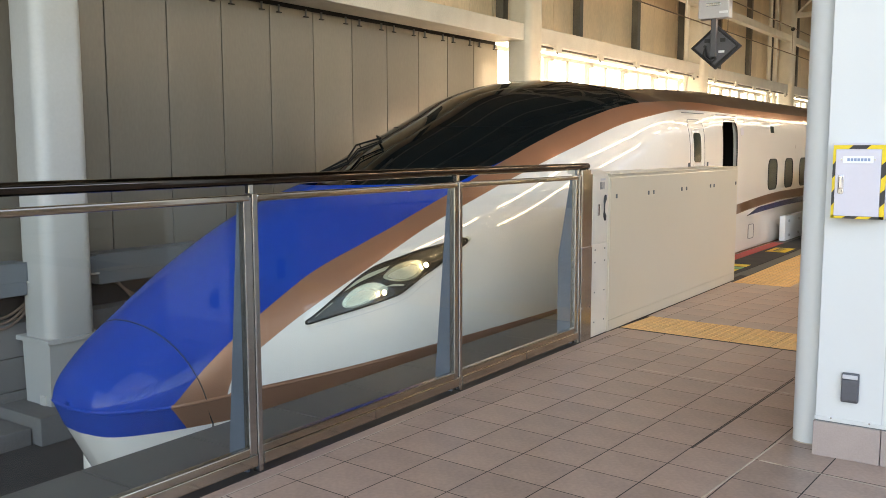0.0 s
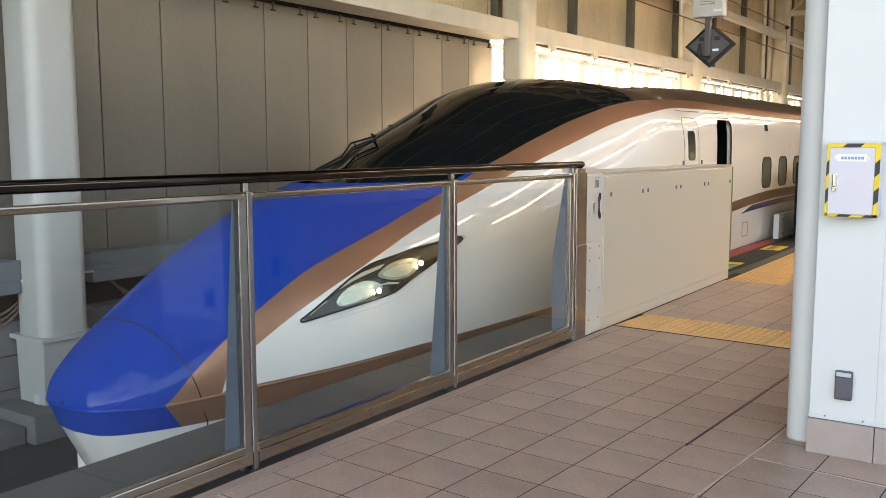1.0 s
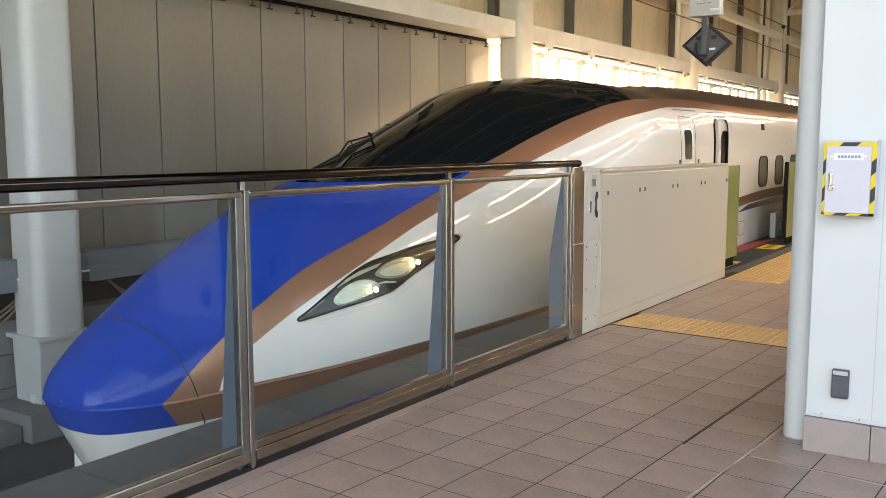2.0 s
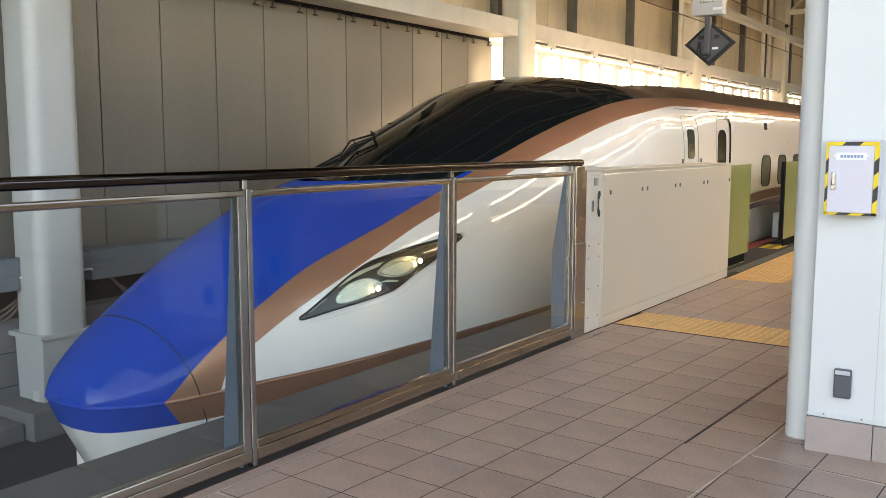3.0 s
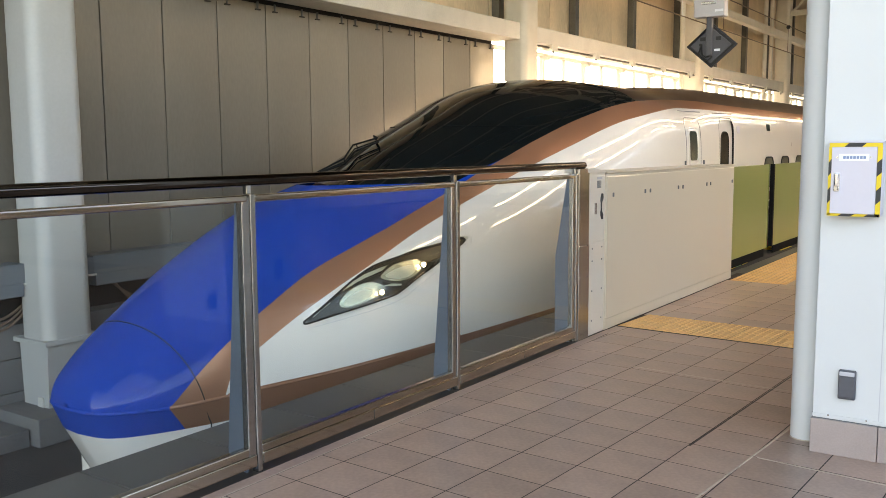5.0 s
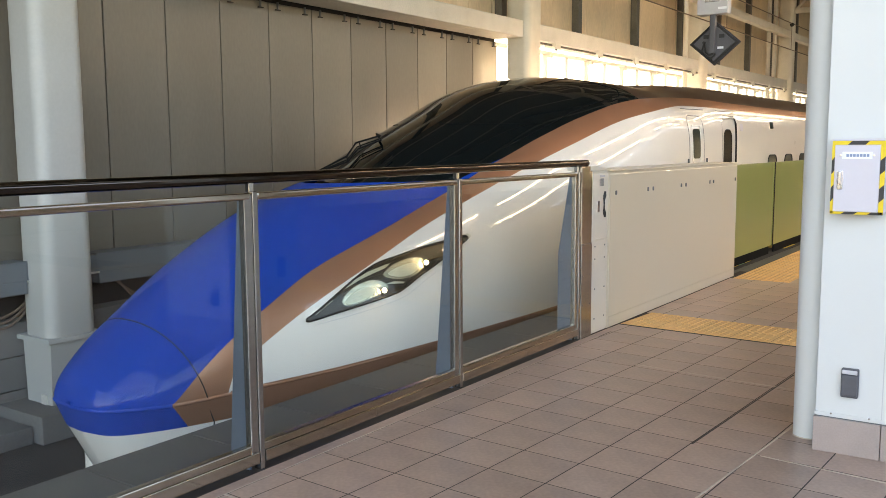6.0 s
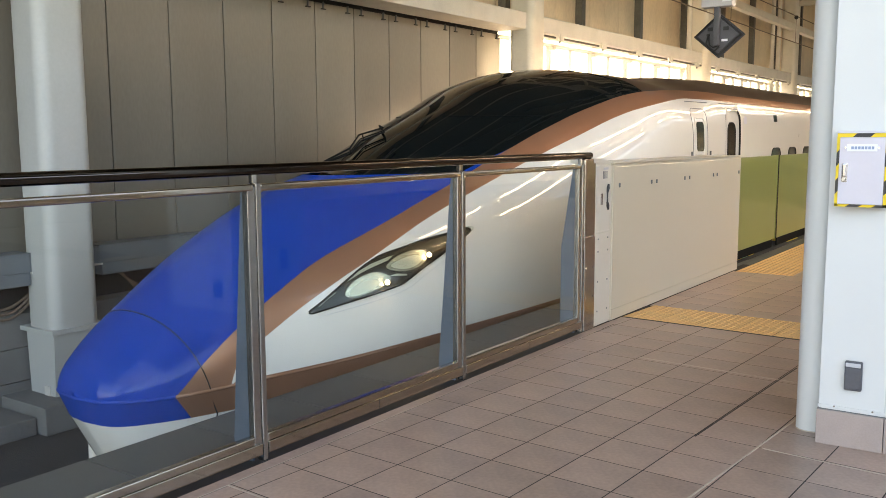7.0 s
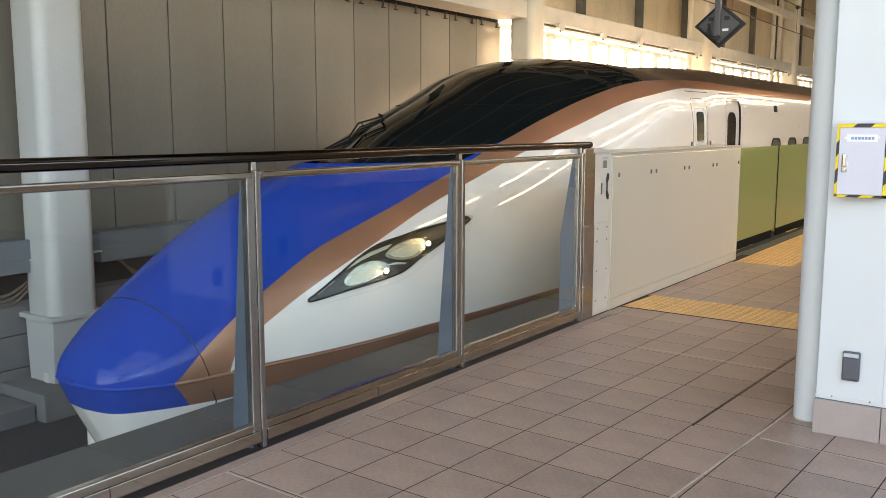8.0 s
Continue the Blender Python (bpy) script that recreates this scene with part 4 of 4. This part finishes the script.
# hanging wall panels with their hooks
ys = [6.392 + .8795 * k for k in range(-7, 10)]
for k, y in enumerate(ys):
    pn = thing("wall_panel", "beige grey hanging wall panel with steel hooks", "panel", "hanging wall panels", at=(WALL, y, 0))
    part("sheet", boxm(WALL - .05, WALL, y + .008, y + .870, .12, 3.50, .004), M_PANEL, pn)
    for yy in (y + .17, y + .72):
        part("hook", boxm(WALL, WALL + .03, yy - .010, yy + .010, 3.41, 3.52, .004), M_OUTLET, pn)
        part("hook", boxm(WALL, WALL + .035, yy - .045, yy + .045, 3.405, 3.42, .004), M_RUBBER, pn)
for k in range(-1, 5):
    y0 = 5.06 + 9.95 * k + .52
    y1 = y0 + 9.41
    be = thing("wall_beam", "pale galvanised steel beam between the columns", "beam", "beams of the far wall", at=(-8.6, (y0 + y1) / 2, 3.5))
    part("web", boxm(-8.62, -8.50, y0 + .05, y1 + .05, 3.54, 3.85, .01), M_GALV, be)
    part("lower_flange", boxm(-9.1, -8.62, y0 + .05, y1 + .05, 3.54, 3.56), M_GALV, be)
    part("end_bracket", boxm(-8.50, -8.46, y1 + .06, y1 + .22, 3.62, 3.66), M_GALV, be)
    for j in range(5 if y0 > 12 else 0):
        yc = y0 + .75 + 2.04 * j
        part("clamp", boxm(-8.68, -8.46, yc - .10, yc + .10, 3.45, 3.54, .008), M_GALV, be, "stained clamp under the beam")
        part("clamp_bolt", tube([(-8.47, yc, 3.38), (-8.47, yc, 3.47)], .022, 8), M_STUD, be)
        part("clamp_plate", boxm(-8.46, -8.44, yc - .06, yc + .14, 3.42, 3.56), M_GALV, be)
    if y0 > 12:
        # added dark tube draws the line of shade below the beam
        part("beam_shade_line", tube([(-8.52, y0 + .1, 3.49), (-8.52, y1, 3.49)], .022, 8), M_STUD, be, "dark tube added as the shade line under the beam", smooth=True)
    for j in range(6):
        part("stiffener", prism([(-8.62, 3.54), (-9.0, 3.54), (-8.62, 3.74)], "y", y0 + .6 + 1.5 * j, y0 + .62 + 1.5 * j), M_GALV, be)
    if y0 < 16:
        tray = thing("cable_duct", "blue-grey steel cable duct along the far wall", "duct", "cable ducts", at=(-8.9, (y0 + y1) / 2, 0))
        part("cover", boxm(-8.98, -8.72, y0 + .25, y1 - .03, 0.13, .325, .006), M_TRAY, tray)
        part("lower_cover", boxm(-8.97, -8.722, y0 + .27, y1 - .03, -.005, .13, .004), M_TRAY, tray)
        part("lid", boxm(-8.99, -8.71, y0 + .24, y1 - .02, .325, .337, .003), M_TRAY, tray)
        for ya, yb in ((y1 - .03, y1 + .085), (y0 + .13, y0 + .25)):
            part("end_cover", boxm(-8.80, -8.72, ya, yb, .135, .320, .004), M_TRAY, tray)
            part("bracket", boxm(-8.80, -8.70, ya, yb + .02, .115, .135, .003), M_GALV, tray, "pale steel bracket under the duct end")
    if y0 > 12:
        gz = thing("glazed_bay", "bright glazed bay with white mullions in the far wall", "window", "glazed bays", at=(WALL, (y0 + y1) / 2, .9))
        part("sill", boxm(WALL - .12, WALL + .02, y0 - .5, y1 + .02, .9, .96), M_GALV, gz)
        part("head", boxm(WALL - .12, WALL + .06, y0 - .5, y1 + .02, 3.44, 3.50), M_GALV, gz)
        n = 9
        for j in range(n + 1):
            yy = y0 + 1.72 - 1.02 + 1.02 * j
            wd = .055 if j % 2 == 1 else .011
            part("mullion", boxm(WALL - .08, WALL, yy - wd, yy + wd, .96, 3.44), M_BEAM, gz)
            if j % 2 == 1:
                part("bracket", boxm(WALL, WALL + .12, yy - .06, yy + .06, 3.36, 3.44, .008), M_GALV, gz)
        pane = part("pane", boxm(WALL - .05, WALL - .04, y0 - .5, y1 + .02, .96, 3.44), M_OUTPANE, gz)
        pane.visible_shadow = False
    up = thing("upper_cladding", "ribbed metal cladding above the beam, warm light put into its colour", "cladding", "upper cladding bays", at=(WALL, (y0 + y1) / 2, 3.9))
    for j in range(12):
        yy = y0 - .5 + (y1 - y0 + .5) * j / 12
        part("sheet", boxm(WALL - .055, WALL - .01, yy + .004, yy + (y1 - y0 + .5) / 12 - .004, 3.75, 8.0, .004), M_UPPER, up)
    for yy in [v for v in (18.53 + 3.33 * j for j in range(-9, 14)) if y0 - .5 < v <= y0 + 9.45]:
        part("stud", boxm(WALL - .01, WALL + .16, yy - .09, yy + .09, 3.85, 8.0, .006), M_STUD, up, "vertical galvanised steel stud")

for yy in (32.6, 33.4, 24.2):
    solid("downpipe", tube([(-8.62, yy, GROUND), (-8.62, yy, 8.0)], .07, 12), M_BEAM, "cream vertical rain pipe beside the column", "pipe", "rain pipes", smooth=True)
# loose cables under the duct
for k, yy in enumerate((3.2, 4.35, 6.2)):
    cb = thing("cable_loop", "brown cables hanging in loops under the duct", "cable", "hanging cables", at=(-9.0, yy, -.4))
    for j in range(3):
        pts = [(-8.95 + .03 * j, yy + .9 * t, -.02 - (.24 + .05 * j) * math.sin(math.pi * t)) for t in np.linspace(0, 1, 14)]
        part("cable", tube(pts, .014, 6), M_CABLE, cb, smooth=True)
# shade of the recess under the panels, painted as a near-black sheet
solid("recess_shade", boxm(WALL - .055, WALL - .02, -9, 15.2, -.40, .12), M_GAP, "near-black strip for the shade in the recess behind the hanging cables", "wall", kind="structure")


# ---- hanging signal sign, overhead wires, roof steel, lamps ----
def hanging_sign():
    s = thing("hanging_sign", "back of a diamond-shaped charcoal sign hung on a steel post", "sign", at=(-3.876, 12, 8.0))
    c, zc, r = -3.876, 2.842, .295
    dia = [(c - r * 1.16, zc), (c, zc - r), (c + r * 1.16, zc), (c, zc + r)]
    part("board", prism(dia, "y", 12.00, 12.05, .004), M_SIGNBACK, s, "charcoal diamond board")
    inner = [(c + (x - c) * .80, zc + (z - zc) * .80) for x, z in dia]
    part("back_cover", prism(inner, "y", 11.97, 12.00, .006), M_SIGNCOVER, s)
    rim = [(c + (x - c) * .9, 11.985, zc + (z - zc) * .9) for x, z in dia]
    part("rim", tube(rim + [rim[0]], .010, 6), M_BLACKTAPE, s)
    part("post", boxm(c - .035, c + .035, 11.88, 11.965, 2.70, 8.0, .006), M_SIGNCOVER, s, "square grey steel post")
    part("case", boxm(c - .205, c + .205, 11.86, 12.02, 3.20, 3.60, .012), M_SIGNGREY, s, "grey metal control case")
    part("clamp", boxm(c - .10, c + .10, 11.85, 11.98, 3.36, 3.40, .006), M_CHROME, s)
    part("sticker", boxm(c + .08, c + .19, 11.856, 11.86, 3.26, 3.29), M_LABEL, s)
    part("sticker", boxm(c + .05, c + .13, 11.964, 11.97, 2.76, 2.79), M_LABEL, s)
    for xx in (-.14, .07):
        part("vent", boxm(c + xx, c + xx + .07, 11.962, 11.97, 2.90, 2.95), M_BLACKTAPE, s)
    pts = [(c - .13, 11.955, 2.84), (c - .15, 11.94, 2.74), (c - .09, 11.93, 2.66), (c - .02, 11.93, 2.64), (c + .03, 11.95, 2.69)]
    part("cable", tube(pts, .010, 8), M_BLACKTAPE, s, smooth=True)
    pts = [(c - .12, 11.95, 2.84), (c - .10, 11.93, 2.72), (c - .05, 11.93, 2.68), (c + .0, 11.94, 2.70)]
    part("cable", tube(pts, .009, 8), M_BLACKTAPE, s, smooth=True)
    part("gland", tube([(c - .13, 11.97, 2.85), (c - .13, 11.95, 2.85)], .020, 10), M_BLACKTAPE, s)


hanging_sign()
for z, lab in ((3.74, "lower contact wire of the overhead line"), (4.36, "upper carrying wire of the overhead line")):
    solid("overhead_wire", tube([(XC, -30, z), (XC, 70, z)], .011, 6), M_CABLE, lab, "wire", "overhead wires")
for k in range(-1, 6):
    y = 5.06 + 9.95 * k + .25
    ws = thing("wire_support", "thin steel hanger with insulator holding the overhead wires", "hanger", "wire supports", at=(-8.4, y, 4.6))
    part("hanger", tube([(XC, y, 6.34), (XC, y, 3.74)], .012, 6), M_GALV, ws)
    part("insulator", tube([(XC, y, 4.9), (XC, y, 5.2)], [.05, .06], 10), M_OUTLET, ws, smooth=True)
dr = thing("wire_droppers", "thin droppers between the overhead wires", "wire", at=(XC, 20, 4))
for k in range(12):
    part("dropper", tube([(XC, 2.46 + 5.04 * k, 3.74), (XC, 2.46 + 5.04 * k, 4.36)], .006, 5), M_CABLE, dr)
for k in range(3):
    y = 12.54 + 10.08 * k
    solid("wire_weight", tube([(XC, y - .05, 4.33), (XC, y - .03, 4.33), (XC, y, 4.33), (XC, y + .03, 4.33), (XC, y + .05, 4.33)], [.012, .042, .05, .042, .012], 10), M_RUBBER, "small black ball clamp on the carrying wire", "clamp", "wire clamps", smooth=True)
for k in range(-1, 6):
    y = 5.06 + 9.95 * k + .25
    fr = thing("roof_frame", "cream steel roof frame spanning the track", "roof frame", "roof frames", at=(-4, y, 6))
    part("lower_chord", boxm(-8.5, 9.0, y - .09, y + .09, 6.30, 6.48, .006), M_BEAM, fr)
    part("upper_chord", boxm(-8.5, 9.0, y - .09, y + .09, 7.6, 7.9, .006), M_BEAM, fr)
    for j in range(8):
        x0 = -8.3 + 2.15 * j
        part("brace", tube([(x0, y, 6.48), (x0 + 1.07, y, 7.6)], .05, 8), M_BEAM, fr)
        part("brace", tube([(x0 + 1.07, y, 7.6), (x0 + 2.15, y, 6.48)], .05, 8), M_BEAM, fr)
for x in (-8.2, -6.4, -4.6, -2.6, -.4, 2.0, 4.6, 7.2):
    solid("purlin", boxm(x - .06, x + .06, -3, 70, 7.82, 8.0, .006), M_BEAM, "cream steel purlin under the roof deck", "purlin", "roof purlins")


def line_lamp(x, y, z):
    l = thing("line_lamp", "white fluorescent line lamp hung under the roof", "lamp", "line lamps", at=(x, y, z))
    part("body", boxm(x - .09, x + .09, y - .68, y + .68, z, z + .06, .008), M_LAMPBODY, l)
    part("tube", boxm(x - .04, x + .04, y - .60, y + .60, z - .045, z - .001, .012), M_TUBELAMP, l, "lit fluorescent tube")
    for dy in (-.5, .5):
        part("hanger", tube([(x, y + dy, z + .06), (x, y + dy, 8.0)], .012, 6), M_LAMPBODY, l)


for x, step in ((-.9, 1.9), (.65, 2.8)):
    for k in range(int(30 / step)):
        line_lamp(x, 9.3 + step * k, 4.32)


# ---- floor pieces: tiles, tactile blocks, ledge slabs ----
R = Matrix.Rotation(radians(TURN), 4, "Z")
P = 0.31
me_tile = mesh_of("tile", boxm(-.1522, .1522, -.1522, .1522, -.012, 0, .0006, 1), M_TILE)
U0, V0 = -2.905, 4.21
LEFT = -2.886
TACT_X = (-2.926, -2.322)


def clip(poly, axis, limit, keep_above):
    """Cuts a convex outline along x or y = limit."""
    out = []
    for a, b in zip(poly, poly[1:] + poly[:1]):
        ia, ib = ((q[axis] >= limit) == keep_above for q in (a, b))
        if ia:
            out.append(a)
        if ia != ib:
            t = (limit - a[axis]) / (b[axis] - a[axis])
            out.append((a[0] + (b[0] - a[0]) * t, a[1] + (b[1] - a[1]) * t))
    return out


near, cut, verts, faces = [], [], [], []
h = .1522
for i in range(-2, 37):
    for j in range(-70, 52):
        u, v = U0 + P * (i + .5), V0 + P * (j + .5)
        if 6.72 < v < 7.34:
            continue
        c = R @ Vector((u, v, 0))
        if c.x > 8.8:
            continue
        poly = [tuple((R @ Vector((u + a * h, v + b * h, 0)))[:2]) for a, b in ((-1, -1), (1, -1), (1, 1), (-1, 1))]
        whole = True
        left = LEFT if c.y < 6.42 else -2.958
        if min(q[0] for q in poly) < left:
            poly, whole = clip(poly, 0, left, True), False
        pieces = [poly]
        if poly and max(q[1] for q in poly) > 9.945 and min(q[0] for q in poly) < TACT_X[1] and c.x < TACT_X[1] + .2:
            whole = False
            pieces = [clip(poly, 1, 9.945, False), clip(clip(poly, 1, 9.945, True), 0, TACT_X[1] + .004, True)]
        if whole and c.x < .2 and 2.0 < c.y < 9.5 and len(near) < 270:
            near.append(c)
            continue
        for q in pieces:
            if len(q) < 3:
                continue
            b = len(verts)
            n = len(q)
            verts += [(x, y, -.012) for x, y in q] + [(x, y, 0) for x, y in q]
            faces.append(tuple(range(b + n, b + 2 * n)))
            faces += [(b + k, b + (k + 1) % n, b + n + (k + 1) % n, b + n + k) for k in range(n)]
for c in near:
    share("tile", me_tile, floor, c.x, c.y, 0, TURN)
me = bpy.data.meshes.new("far_tiles")
me.from_pydata(verts, [], faces)
me.materials.append(M_TILE)
ft = new("far_tiles", me)
ft.parent = floor
tagged(ft, "more brown floor tiles and cut edge tiles of the platform", kind="stuff")


def tactile_block():
    bm = boxm(-.1535, .1535, -.1500, .1500, -.012, .002, .003, 1)
    for a in range(5):
        for b in range(5):
            x, y = -.116 + .058 * a, -.116 + .058 * b
            bmesh.ops.create_cone(bm, segments=8, radius1=.0135, radius2=.009, depth=.006, cap_ends=True, matrix=Matrix.Translation((x, y, .005)))
    return mesh_of("tactile_block", bm, M_TACT)


me_tact = tactile_block()
for i in range(0, 22):
    for v in (6.875, 7.185):
        p = R @ Vector((-3.17 + .31 * i, v, 0))
        if p.x > FENCE + .18:
            share("tactile_block", me_tact, floor, p.x, p.y, 0, TURN)
for j in range(60):
    for x in (-2.779, -2.471):
        share("tactile_block", me_tact, floor, x, 10.10 + .302 * j, 0, 0)
me_slab = mesh_of("ledge_slab", boxm(-.325, .325, -.307, .307, -.012, 0, .003, 1), M_KERB)
for j in range(-40, 14):
    share("ledge_slab", me_slab, kerb, EDGE + .335, 2.64 + .62 * j, 0, 0)
# pale joints, and one wide dark joint
for a, b, w, filler in (((-1.215, 3.2), (-1.075, 4.86), .009, M_PALEJOINT), ((-1.10, 4.272), (-.2, 4.195), .006, M_PALEJOINT), ((-2.30, 5.638), (-1.02, 5.56), .006, M_PALEJOINT), ((-2.3, 2.46), (-2.89, 2.494), .007, M_PALEJOINT), ((-2.55, 2.50), (-2.05, 2.47), .007, M_PALEJOINT), ((-1.333, 5.939), (-1.429, 4.258), .008, M_STRIP)):
    d2 = (Vector(b) - Vector(a)).normalized()
    q = Vector((-d2.y, d2.x)) * w / 2
    part("joint_filler", prism([(a[0] + q.x, a[1] + q.y), (b[0] + q.x, b[1] + q.y), (b[0] - q.x, b[1] - q.y), (a[0] - q.x, a[1] - q.y)], "z", -.003, .0015), filler, floor)


def motions():
    """The train door closes, then the two platform gate leaves meet."""
    lx = FENCE - .215
    walk(leaf_near, [(t, pose(lx, y, 0)) for t, y in ((0, 10.05), (0.5, 10.45), (1.0, 10.87), (1.4, 11.06), (1.7, 11.18), (2.2, 11.37), (2.8, 11.60), (3.0, 11.685), (3.5, 11.885), (4.0, 12.10), (4.5, 12.305), (4.7, 12.36), (5.3, 12.50), (5.8, 12.53), (8.0, 12.53))])
    walk(leaf_far, [(t, pose(lx, y, 0)) for t, y in ((0, 15.0), (0.5, 14.7), (1.0, 14.38), (1.4, 14.13), (1.7, 13.99), (2.2, 13.78), (2.8, 13.57), (3.0, 13.515), (3.5, 13.305), (4.0, 13.135), (4.5, 12.925), (4.7, 12.845), (5.3, 12.66), (5.8, 12.60), (8.0, 12.60))])
    walk(train_door, [(t, pose(0, y, 0)) for t, y in ((0, .66), (1.3, .62), (1.7, .40), (2.2, .22), (2.8, .07), (3.0, .0), (8.0, .0))])


motions()
